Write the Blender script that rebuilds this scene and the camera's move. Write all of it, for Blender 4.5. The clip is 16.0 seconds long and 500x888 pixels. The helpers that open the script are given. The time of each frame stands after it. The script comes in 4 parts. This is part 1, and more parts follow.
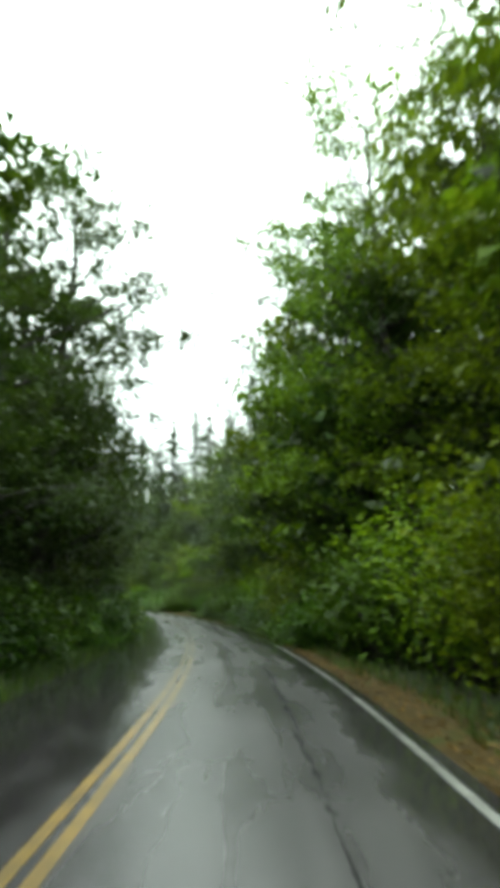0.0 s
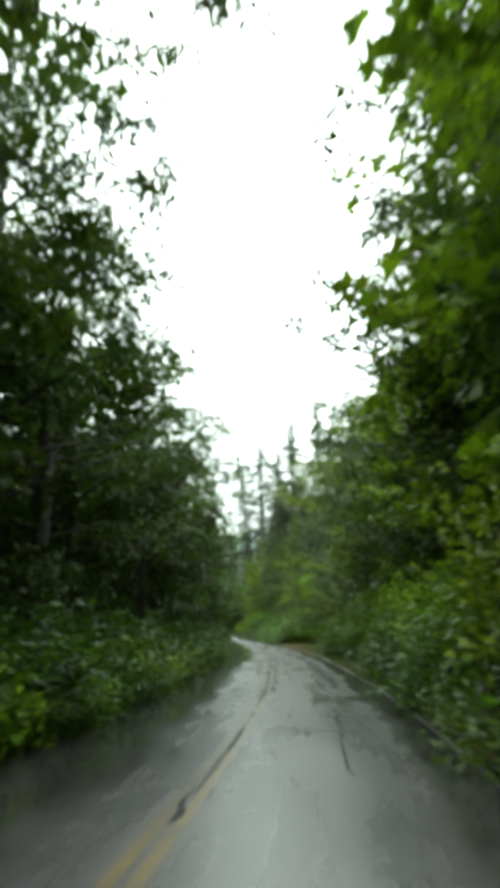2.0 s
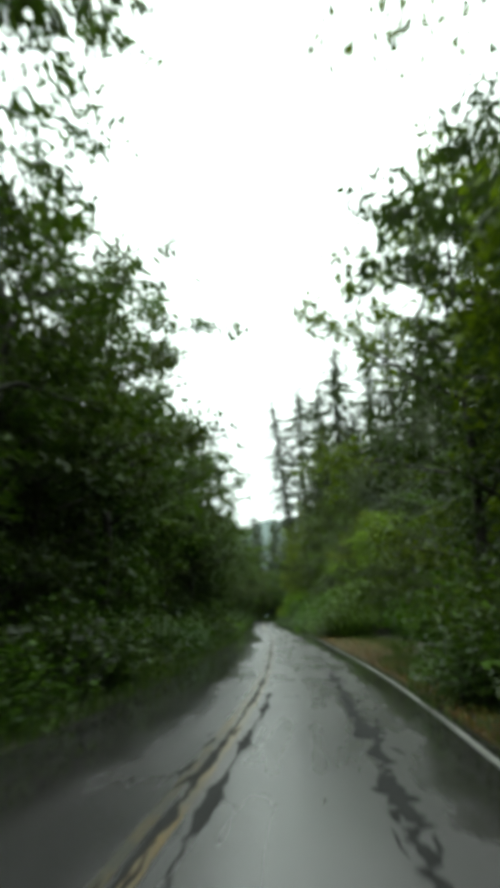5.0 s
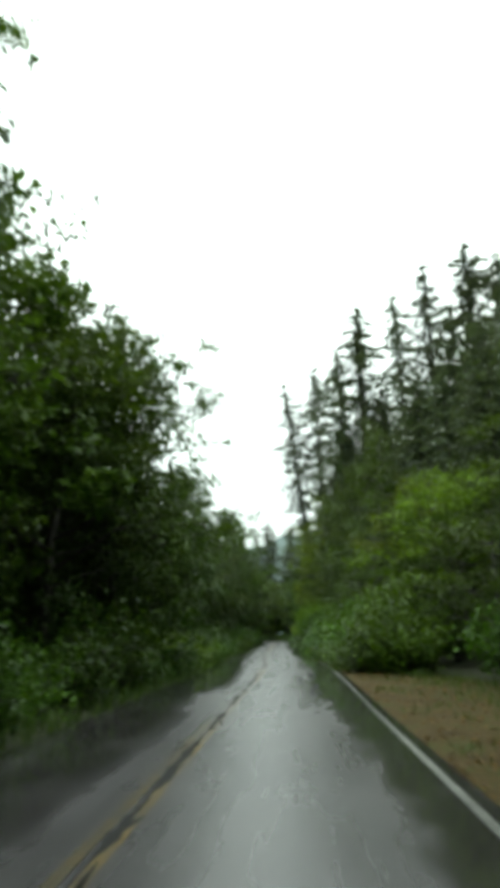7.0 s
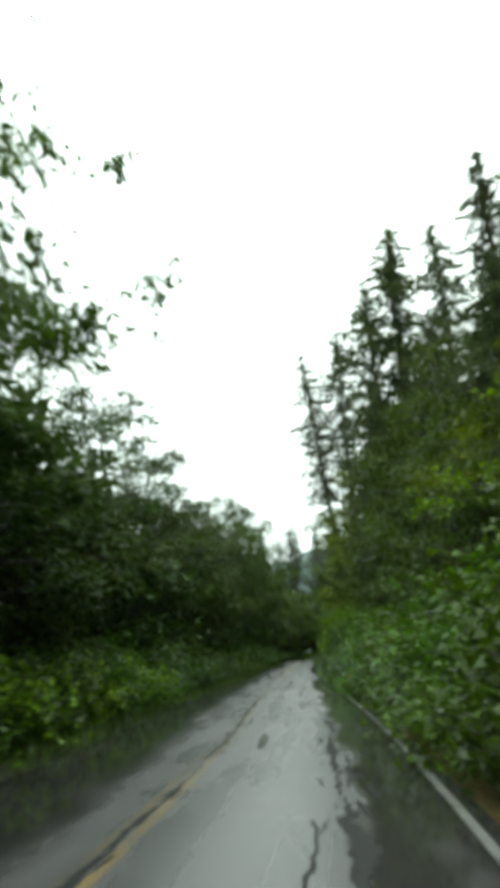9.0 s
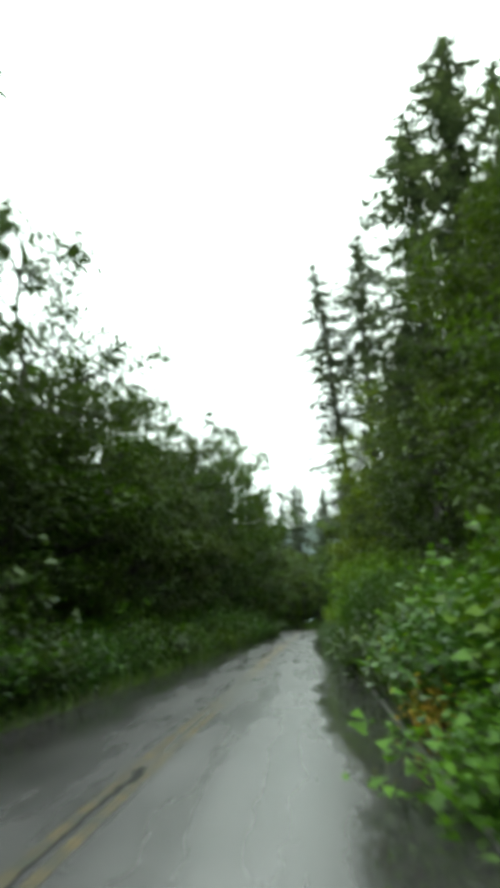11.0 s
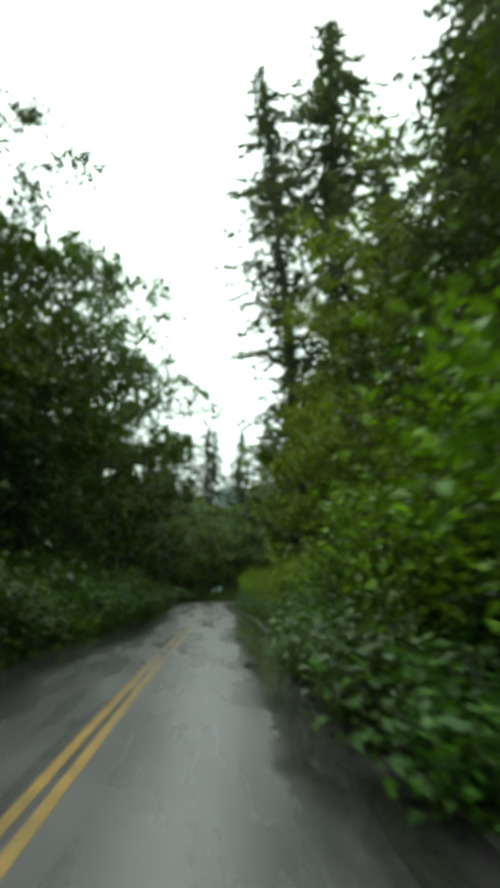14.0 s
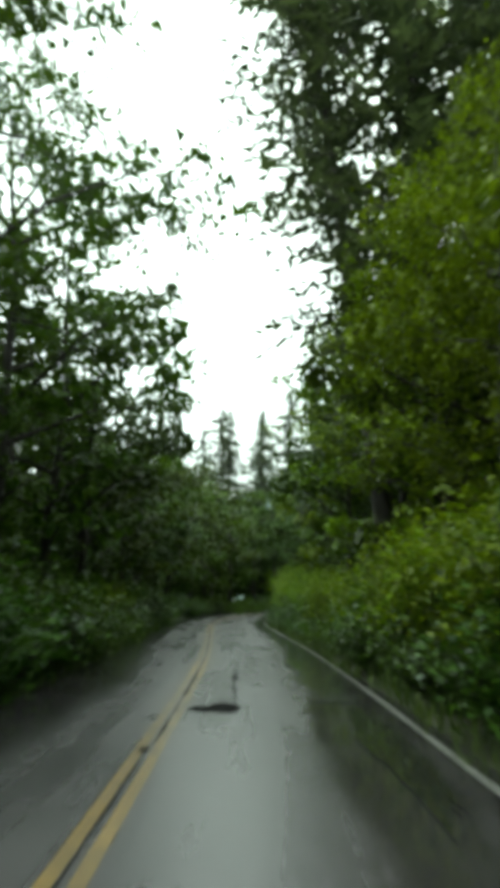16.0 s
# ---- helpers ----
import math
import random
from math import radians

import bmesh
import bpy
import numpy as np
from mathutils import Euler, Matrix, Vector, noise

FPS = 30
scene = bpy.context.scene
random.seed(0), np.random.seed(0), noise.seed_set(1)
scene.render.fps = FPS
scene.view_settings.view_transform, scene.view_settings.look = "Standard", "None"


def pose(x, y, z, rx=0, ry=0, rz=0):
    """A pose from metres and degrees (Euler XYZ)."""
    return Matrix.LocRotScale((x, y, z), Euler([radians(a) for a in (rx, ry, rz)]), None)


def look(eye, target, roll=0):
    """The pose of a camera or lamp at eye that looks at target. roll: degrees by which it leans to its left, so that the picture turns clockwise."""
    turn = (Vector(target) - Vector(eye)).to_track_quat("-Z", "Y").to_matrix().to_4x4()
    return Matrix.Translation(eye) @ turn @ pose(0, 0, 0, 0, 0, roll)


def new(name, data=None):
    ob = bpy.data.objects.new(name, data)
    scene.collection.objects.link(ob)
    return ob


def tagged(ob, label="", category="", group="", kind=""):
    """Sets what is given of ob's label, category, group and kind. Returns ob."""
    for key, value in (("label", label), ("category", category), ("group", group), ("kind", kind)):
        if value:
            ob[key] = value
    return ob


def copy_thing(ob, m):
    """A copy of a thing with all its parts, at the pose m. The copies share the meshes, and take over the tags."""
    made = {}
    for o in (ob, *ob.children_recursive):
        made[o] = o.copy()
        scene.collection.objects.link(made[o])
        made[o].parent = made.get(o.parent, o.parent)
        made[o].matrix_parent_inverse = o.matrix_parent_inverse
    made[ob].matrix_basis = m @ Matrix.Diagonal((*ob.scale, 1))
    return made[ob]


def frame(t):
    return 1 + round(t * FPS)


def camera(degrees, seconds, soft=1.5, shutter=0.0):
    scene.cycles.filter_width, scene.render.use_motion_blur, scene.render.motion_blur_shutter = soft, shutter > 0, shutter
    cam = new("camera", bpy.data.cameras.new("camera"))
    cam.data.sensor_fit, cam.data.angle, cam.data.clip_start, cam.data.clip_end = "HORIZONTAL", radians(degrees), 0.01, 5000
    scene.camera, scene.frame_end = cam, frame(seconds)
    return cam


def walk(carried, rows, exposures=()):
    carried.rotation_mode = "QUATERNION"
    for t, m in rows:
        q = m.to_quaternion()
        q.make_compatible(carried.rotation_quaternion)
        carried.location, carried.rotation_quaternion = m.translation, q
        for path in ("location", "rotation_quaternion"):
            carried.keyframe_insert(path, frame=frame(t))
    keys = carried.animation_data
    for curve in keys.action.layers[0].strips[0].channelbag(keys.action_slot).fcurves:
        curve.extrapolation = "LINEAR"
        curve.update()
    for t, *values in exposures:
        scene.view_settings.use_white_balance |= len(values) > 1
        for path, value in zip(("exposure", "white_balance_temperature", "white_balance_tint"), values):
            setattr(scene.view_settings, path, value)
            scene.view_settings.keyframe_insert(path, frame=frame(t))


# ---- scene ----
cam = camera(42.3, 16.0, soft=8.5, shutter=0.5)
PATH = [
    (0, (1.724, 9.234, 1.473), (1.9140, 11.1677, 1.9483), 0.28),
    (0.5, (2.327, 13.909, 1.473), (2.4856, 15.8460, 1.9462), -0.05),
    (1, (2.769, 18.645, 1.473), (2.8679, 20.5866, 1.9426), 0.75),
    (1.5, (3.114, 23.439, 1.473), (3.1026, 25.3725, 1.9858), -1.21),
    (2, (3.206, 28.282, 1.473), (3.0030, 30.1930, 2.0271), 0.45),
    (2.5, (3.169, 33.177, 1.473), (2.9141, 35.0820, 2.0252), 0.87),
    (3, (3.103, 38.076, 1.473), (2.8290, 39.9731, 2.0429), 0.06),
    (3.5, (3.024, 42.917, 1.473), (2.7120, 44.8103, 2.0374), -0.40),
    (4, (2.886, 47.734, 1.473), (2.5576, 49.6179, 2.0583), -0.95),
    (4.5, (2.636, 52.554, 1.473), (2.2742, 54.4325, 2.0576), 0.46),
    (5, (2.330, 57.396, 1.473), (1.9802, 59.2967, 1.9884), -0.48),
    (6.25, (1.493, 69.562, 1.473), (1.1087, 71.4471, 2.0216), -0.23),
    (7.5, (0.026, 81.778, 1.473), (-0.3929, 83.6446, 2.0551), -0.13),
    (8, (-0.661, 86.611, 1.473), (-1.0952, 88.4682, 2.0753), 0.25),
    (8.5, (-1.353, 91.378, 1.473), (-1.8002, 93.2328, 2.0739), 0.82),
    (8.8, (-1.619, 94.223, 1.473), (-2.0671, 96.0782, 2.0713), -1.42),
    (9, (-1.774, 96.118, 1.473), (-2.2497, 97.9612, 2.0882), -1.31),
    (10.25, (-3.608, 107.547, 1.473), (-4.0958, 109.4013, 2.0408), -0.05),
    (11.3, (-5.536, 117.138, 1.473), (-6.0458, 119.0017, 1.9905), 0.68),
    (11.5, (-5.888, 118.873, 1.473), (-6.3697, 120.7436, 1.9907), 0.85),
    (11.8, (-6.365, 121.569, 1.473), (-6.7107, 123.4682, 1.9946), 1.05),
    (12, (-6.679, 123.365, 1.473), (-6.9843, 125.2739, 1.9868), 1.18),
    (12.5, (-7.532, 127.853, 1.473), (-7.8045, 129.7706, 1.9718), 0.52),
    (13, (-8.405, 132.382, 1.473), (-8.6630, 134.3073, 1.9510), 0.17),
    (13.5, (-9.394, 137.004, 1.473), (-9.6442, 138.9395, 1.9123), 1.54),
    (14, (-10.363, 141.584, 1.473), (-10.6150, 143.5178, 1.9153), 2.60),
    (14.5, (-11.352, 146.172, 1.473), (-11.6216, 148.1036, 1.9181), 4.65),
    (15, (-12.205, 150.829, 1.473), (-12.4625, 152.7635, 1.9132), 3.95),
    (15.3, (-12.681, 153.683, 1.473), (-12.9323, 155.6158, 1.9231), 1.85),
    (15.5, (-12.927, 155.580, 1.473), (-13.2054, 157.5108, 1.9124), 0.97),
    (15.7, (-13.292, 157.457, 1.473), (-13.5834, 159.3889, 1.9029), 1.64),
    (16, (-13.697, 160.351, 1.473), (-13.9979, 162.2731, 1.9365), 1.03),
]
EXPOSURES = [(0.0, 0.28, 6500, -10), (1.0, 0.62, 6500, -10), (2.0, 0.45, 6500, -8), (3.0, 0.55, 6500, -7), (3.5, 0.1, 6500, -7), (4.0, -0.25, 6500, -7), (5.0, -0.25, 6500, -7), (7.5, -0.25, 6500, -8), (9.0, -0.25, 6500, -9), (12.0, 0.15, 6500, -10), (13.5, 0.0, 6500, -10), (14.5, -0.28, 6500, -10), (15.3, -0.1, 6500, -12), (16.0, 0.0, 6500, -14)]
walk(cam, [(t, look(eye, target, roll)) for t, eye, target, roll in PATH], EXPOSURES)

# ---- overcast daylight ----
world = bpy.data.worlds.new("overcast_sky")
scene.world = world
world.use_nodes = True
nt = world.node_tree
nt.nodes.clear()
w_out = nt.nodes.new("ShaderNodeOutputWorld")
w_bg = nt.nodes.new("ShaderNodeBackground")
w_sky = nt.nodes.new("ShaderNodeTexSky")
w_sky.sky_type = "NISHITA"
w_sky.sun_disc = False
w_sky.sun_elevation = radians(55)
w_sky.sun_rotation = radians(200)
w_dim = nt.nodes.new("ShaderNodeMix")
w_dim.data_type = "RGBA"
w_dim.blend_type = "MULTIPLY"
w_dim.inputs[0].default_value = 1.0
w_dim.inputs[7].default_value = (0.1, 0.1, 0.1, 1)
w_co = nt.nodes.new("ShaderNodeTexCoord")
w_sep = nt.nodes.new("ShaderNodeSeparateXYZ")
w_ramp = nt.nodes.new("ShaderNodeMapRange")
w_ramp.inputs[1].default_value = -0.05
w_ramp.inputs[2].default_value = 1.0
w_ramp.inputs[3].default_value = 0.62
w_ramp.inputs[4].default_value = 1.25
w_noise = nt.nodes.new("ShaderNodeTexNoise")
w_noise.inputs["Scale"].default_value = 2.2
w_noise.inputs["Detail"].default_value = 5
w_nr = nt.nodes.new("ShaderNodeMapRange")
w_nr.inputs[3].default_value = 0.86
w_nr.inputs[4].default_value = 1.1
w_mul = nt.nodes.new("ShaderNodeMath")
w_mul.operation = "MULTIPLY"
w_cloud = nt.nodes.new("ShaderNodeMix")
w_cloud.data_type = "RGBA"
w_cloud.blend_type = "MULTIPLY"
w_cloud.inputs[0].default_value = 1.0
w_cloud.inputs[6].default_value = (0.96, 0.985, 1.0, 1)
w_mix = nt.nodes.new("ShaderNodeMix")
w_mix.data_type = "RGBA"
w_mix.inputs[0].default_value = 0.92
w_bg.inputs["Strength"].default_value = 3.5
ln = nt.links.new
ln(w_sky.outputs[0], w_dim.inputs[6])
ln(w_co.outputs["Generated"], w_sep.inputs[0])
ln(w_sep.outputs["Z"], w_ramp.inputs[0])
ln(w_co.outputs["Generated"], w_noise.inputs["Vector"])
ln(w_noise.outputs[0], w_nr.inputs[0])
ln(w_ramp.outputs[0], w_mul.inputs[0])
ln(w_nr.outputs[0], w_mul.inputs[1])
ln(w_mul.outputs[0], w_cloud.inputs[7])
ln(w_dim.outputs[2], w_mix.inputs[6])
ln(w_cloud.outputs[2], w_mix.inputs[7])
ln(w_mix.outputs[2], w_bg.inputs["Color"])
ln(w_bg.outputs[0], w_out.inputs[0])

sun_data = bpy.data.lights.new("sun", "SUN")
sun_data.energy = 1.2
sun_data.angle = radians(25)
sun_data.color = (1.0, 0.97, 0.92)
sun = new("sun", sun_data)
sun.matrix_world = look((0, 0, 60), (8, 22, 0))

# ---- the road's line ----
BEND = [-1.5735, -1.7110, -0.2951, 0.6521, 0.4357, 0.4029, 0.3257, 0.0486, 0.5289, 0.2442, -0.1570, 0.1498, 0.5280, -0.4745, 0.2475, -0.0496, -0.1463, -0.1061, 0.1019, 0.4908, -0.1000, -0.7000, -1.3000, -1.5000]
STEP = 0.5
S_LINE = np.arange(-60, 330.01, STEP)
_k = np.interp(S_LINE, -10 + 10.0 * np.arange(len(BEND)), BEND, left=-1.35, right=-1.6) / 100
_th = np.cumsum(_k) * STEP
_zero = int(60 / STEP)
_th = _th - _th[_zero]
_px = np.cumsum(-np.sin(_th)) * STEP
_py = np.cumsum(np.cos(_th)) * STEP
_px, _py = _px - _px[_zero], _py - _py[_zero]


def on_road(s, off, z=0.0):
    """World place from the distance along the centre line and the offset to its right."""
    h = np.interp(s, S_LINE, _th)
    return np.array([np.interp(s, S_LINE, _px) + off * np.cos(h), np.interp(s, S_LINE, _py) + off * np.sin(h), z])


def from_road(x, y):
    """Metres from the nearest part of the centre line."""
    return math.sqrt(float(np.min((_px - x) ** 2 + (_py - y) ** 2)))


LEFT_EDGE, RIGHT_EDGE = -2.45, 3.12

# ---- materials ----


def material(name):
    m = bpy.data.materials.new(name)
    m.use_nodes = True
    m.node_tree.nodes.clear()
    out = m.node_tree.nodes.new("ShaderNodeOutputMaterial")
    return m, m.node_tree, out


def node(tree, kind, **values):
    n = tree.nodes.new(kind)
    for key, value in values.items():
        n.inputs[key.replace("_", " ")].default_value = value
    return n


def noise_node(tree, scale, detail=4, rough=0.55, coords=None):
    n = node(tree, "ShaderNodeTexNoise", Scale=scale, Detail=detail, Roughness=rough)
    if coords is None:
        coords = tree.nodes.new("ShaderNodeTexCoord").outputs["Object"]
    tree.links.new(coords, n.inputs["Vector"])
    return n


def ramp(tree, source, stops):
    n = tree.nodes.new("ShaderNodeValToRGB")
    while len(n.color_ramp.elements) < len(stops):
        n.color_ramp.elements.new(0.5)
    for e, (p, c) in zip(n.color_ramp.elements, stops):
        e.position = p
        e.color = (*c, 1) if len(c) == 3 else c
    tree.links.new(source, n.inputs[0])
    return n


def mixed(tree, factor, a, b, blend="MIX"):
    n = tree.nodes.new("ShaderNodeMix")
    n.data_type, n.blend_type = "RGBA", blend
    for sock, v in ((n.inputs[0], factor), (n.inputs[6], a), (n.inputs[7], b)):
        if isinstance(v, (int, float)):
            sock.default_value = v
        elif isinstance(v, tuple):
            sock.default_value = (*v, 1)
        else:
            tree.links.new(v, sock)
    return n.outputs[2]


def bump(tree, height, strength, distance):
    n = node(tree, "ShaderNodeBump", Strength=strength, Distance=distance)
    tree.links.new(height, n.inputs["Height"])
    return n.outputs[0]


def grey(v):
    return (v, v, v)


def leaf_material(name, dark, light, gloss=0.5, through_share=0.35):
    m, t, out = material(name)
    geo = t.nodes.new("ShaderNodeNewGeometry")
    info = t.nodes.new("ShaderNodeObjectInfo")
    by_leaf = mixed(t, geo.outputs["Random Per Island"], dark, light)
    patches = noise_node(t, 0.35, 3)
    p = ramp(t, patches.outputs[0], [(0.3, grey(0.62)), (0.7, grey(1.25))])
    c = mixed(t, 1.0, by_leaf, p.outputs[0], "MULTIPLY")
    hue = node(t, "ShaderNodeHueSaturation", Saturation=1.0)
    shift = t.nodes.new("ShaderNodeMapRange")
    shift.inputs[3].default_value, shift.inputs[4].default_value = 0.485, 0.515
    t.links.new(info.outputs["Random"], shift.inputs[0])
    t.links.new(shift.outputs[0], hue.inputs["Hue"])
    val = t.nodes.new("ShaderNodeMapRange")
    val.inputs[3].default_value, val.inputs[4].default_value = 0.72, 1.25
    t.links.new(info.outputs["Random"], val.inputs[0])
    t.links.new(val.outputs[0], hue.inputs["Value"])
    t.links.new(c, hue.inputs["Color"])
    b = node(t, "ShaderNodeBsdfPrincipled", Roughness=gloss)
    b.inputs["Specular IOR Level"].default_value = 0.2
    t.links.new(hue.outputs[0], b.inputs["Base Color"])
    tr = t.nodes.new("ShaderNodeBsdfTranslucent")
    warm = mixed(t, 1.0, hue.outputs[0], (1.2, 1.25, 0.55), "MULTIPLY")
    t.links.new(warm, tr.inputs["Color"])
    mx = node(t, "ShaderNodeMixShader", Fac=through_share)
    t.links.new(b.outputs[0], mx.inputs[1])
    t.links.new(tr.outputs[0], mx.inputs[2])
    t.links.new(mx.outputs[0], out.inputs[0])
    return m


def plain_material(name, stops, scale, roughness=0.8, bump_scale=None, bump_mm=10, stretch=(1, 1, 1), specular=0.5):
    m, t, out = material(name)
    co = t.nodes.new("ShaderNodeTexCoord")
    mp = t.nodes.new("ShaderNodeMapping")
    mp.inputs["Scale"].default_value = stretch
    t.links.new(co.outputs["Object"], mp.inputs[0])
    n = noise_node(t, scale, 6, 0.6, mp.outputs[0])
    fine = noise_node(t, scale * 9, 4, 0.6, mp.outputs[0])
    both = mixed(t, 0.4, n.outputs[0], fine.outputs[0])
    c = ramp(t, both, stops)
    b = node(t, "ShaderNodeBsdfPrincipled", Roughness=roughness)
    b.inputs["Specular IOR Level"].default_value = specular
    t.links.new(c.outputs[0], b.inputs["Base Color"])
    if bump_scale:
        h = noise_node(t, bump_scale, 5, 0.65, mp.outputs[0])
        t.links.new(bump(t, h.outputs[0], 0.8, bump_mm / 1000), b.inputs["Normal"])
    t.links.new(b.outputs[0], out.inputs[0])
    return m


def asphalt_material():
    """Wet asphalt; one UV layer holds metres across and along the road, the other metres past each shore of standing water."""
    m, t, out = material("wet_asphalt")
    co = t.nodes.new("ShaderNodeTexCoord").outputs["Object"]
    lane = t.nodes.new("ShaderNodeUVMap")
    lane.uv_map = "across_along"
    uv = lane.outputs[0]

    def stretched(sx, sy, scale, detail=5, rough=0.6):
        mp = t.nodes.new("ShaderNodeMapping")
        mp.inputs["Scale"].default_value = (sx, sy, 1)
        t.links.new(uv, mp.inputs[0])
        return noise_node(t, scale, detail, rough, mp.outputs[0]).outputs[0]

    def math_of(op, a, b):
        n = t.nodes.new("ShaderNodeMath")
        n.operation = op
        for sock, v in zip(n.inputs, (a, b)):
            if isinstance(v, (int, float)):
                sock.default_value = v
            else:
                t.links.new(v, sock)
        return n.outputs[0]

    def step_of(value, lo, hi):
        n = t.nodes.new("ShaderNodeMapRange")
        n.interpolation_type = "SMOOTHSTEP"
        n.inputs[1].default_value, n.inputs[2].default_value = lo, hi
        t.links.new(value, n.inputs[0])
        return n.outputs[0]

    broad = stretched(1.0, 0.35, 0.9, 3, 0.5)
    smears = stretched(0.45, 1.5, 0.9, 6, 0.65)
    streaks = stretched(2.6, 0.12, 1.0, 3, 0.5)
    mid = noise_node(t, 3.0, 5, 0.6, co)
    grain = noise_node(t, 90, 3, 0.7, co)
    # water gathers along both edges, with a ragged inner shore, and in smears across the lane
    shores = t.nodes.new("ShaderNodeUVMap")
    shores.uv_map = "shores"
    shore = t.nodes.new("ShaderNodeSeparateXYZ")
    t.links.new(shores.outputs[0], shore.inputs[0])
    warp = math_of("MULTIPLY", math_of("SUBTRACT", stretched(1.1, 0.42, 1.0, 6, 0.68), 0.5), 1.3)
    right = step_of(math_of("ADD", shore.outputs[0], warp), -0.14, 0.2)
    left = step_of(math_of("ADD", shore.outputs[1], warp), -0.3, 0.4)
    edge = math_of("MAXIMUM", right, left)
    islands = step_of(stretched(1.3, 0.6, 1.3, 6, 0.65), 0.52, 0.63)
    edge = math_of("MULTIPLY", edge, math_of("SUBTRACT", 1.0, math_of("MULTIPLY", islands, 0.4)))
    cross = math_of("MULTIPLY", step_of(smears, 0.56, 0.8), 0.22)
    pool = math_of("MAXIMUM", edge, cross)
    c1 = ramp(t, broad, [(0.3, (0.042, 0.040, 0.042)), (0.7, (0.086, 0.080, 0.085))])
    c2 = ramp(t, grain.outputs[0], [(0.35, grey(0.55)), (0.7, grey(1.5))])
    c3 = ramp(t, streaks, [(0.32, grey(0.8)), (0.68, grey(1.2))])
    col = mixed(t, 1.0, c1.outputs[0], c2.outputs[0], "MULTIPLY")
    col = mixed(t, 1.0, col, c3.outputs[0], "MULTIPLY")
    # dark tone of the water, partly standing in for the trees' reflection
    col = mixed(t, math_of("MULTIPLY", pool, 0.85), col, (0.021, 0.019, 0.020))
    dry = ramp(t, mixed(t, 0.5, broad, streaks), [(0.34, grey(0.23)), (0.5, grey(0.28)), (0.7, grey(0.36))])
    rough = mixed(t, pool, dry.outputs[0], grey(0.07))
    b = node(t, "ShaderNodeBsdfPrincipled")
    b.inputs["Specular IOR Level"].default_value = 0.5
    t.links.new(col, b.inputs["Base Color"])
    t.links.new(rough, b.inputs["Roughness"])
    h = mixed(t, pool, grain.outputs[0], grey(0.5))
    hh = mixed(t, 0.25, h, mid.outputs[0])
    t.links.new(bump(t, hh, 0.35, 0.006), b.inputs["Normal"])
    t.links.new(b.outputs[0], out.inputs[0])
    return m


def paint_material(name, colour, low, high, scale=2.2):
    """Worn road paint: asphalt shows where the coat has gone."""
    m, t, out = material(name)
    co = t.nodes.new("ShaderNodeTexCoord").outputs["Object"]
    wear = noise_node(t, scale, 6, 0.7, co)
    long = noise_node(t, 0.09, 2, 0.5, co)
    fine = noise_node(t, 60, 3, 0.6, co)
    a = mixed(t, 0.45, wear.outputs[0], long.outputs[0])
    a = mixed(t, 0.2, a, fine.outputs[0])
    mask = ramp(t, a, [(low, grey(0.0)), (high, grey(1.0))])
    worn = mixed(t, mask.outputs[0], (0.05, 0.05, 0.045), colour)
    b = node(t, "ShaderNodeBsdfPrincipled", Roughness=0.3)
    t.links.new(worn, b.inputs["Base Color"])
    t.links.new(b.outputs[0], out.inputs[0])
    return m


def water_material():
    m, t, out = material("rain_water")
    co = t.nodes.new("ShaderNodeTexCoord").outputs["Object"]
    n = noise_node(t, 7, 3, 0.5, co)
    b = node(t, "ShaderNodeBsdfPrincipled", Roughness=0.06)
    b.inputs["Base Color"].default_value = (0.018, 0.018, 0.016, 1)
    t.links.new(bump(t, n.outputs[0], 0.12, 0.004), b.inputs["Normal"])
    t.links.new(b.outputs[0], out.inputs[0])
    return m


M_ROAD = asphalt_material()
M_YELLOW = paint_material("worn_yellow_paint", (0.32, 0.205, 0.055), 0.39, 0.62)
M_YELLOW_OLD = paint_material("faded_yellow_paint", (0.25, 0.165, 0.045), 0.435, 0.66)
M_YELLOW_GONE = paint_material("lost_yellow_paint", (0.20, 0.135, 0.04), 0.47, 0.70)
M_WHITE = paint_material("worn_white_paint", (0.42, 0.42, 0.40), 0.42, 0.62)
M_WHITE_OLD = paint_material("greyed_white_paint", (0.31, 0.31, 0.295), 0.43, 0.66)
M_WHITE_GONE = paint_material("lost_white_paint", (0.27, 0.27, 0.25), 0.49, 0.74)
M_TAR = plain_material("wet_tar", [(0.3, grey(0.010)), (0.7, grey(0.030))], 4, 0.7, 20, 3, specular=0.12)
M_PATCH = plain_material("waterlogged_asphalt", [(0.3, grey(0.018)), (0.7, grey(0.042))], 3, 0.2, 12, 1.5)
M_WATER = water_material()
# black and matt: a sunken hole's shade is put into the colour
M_HOLE = plain_material("pothole_shade", [(0.3, grey(0.004)), (0.7, grey(0.012))], 8, 0.9, 30, 6, specular=0.03)
M_SOIL = plain_material("forest_soil", [(0.3, (0.014, 0.012, 0.007)), (0.5, (0.026, 0.027, 0.011)), (0.68, (0.022, 0.04, 0.01))], 0.8, 0.9, 6, 40)
M_VERGE = plain_material("leaf_strewn_gravel", [(0.33, (0.014, 0.013, 0.005)), (0.43, (0.042, 0.028, 0.009)), (0.53, (0.06, 0.042, 0.014)), (0.6, (0.03, 0.044, 0.009))], 1.1, 0.85, 45, 12, specular=0.12)
M_BARK = plain_material("wet_bark", [(0.3, (0.010, 0.008, 0.006)), (0.7, (0.026, 0.022, 0.016))], 3, 0.7, 14, 12, (4, 4, 0.7))
M_LEAF = leaf_material("alder_leaves", (0.029, 0.053, 0.0080), (0.078, 0.120, 0.0180))
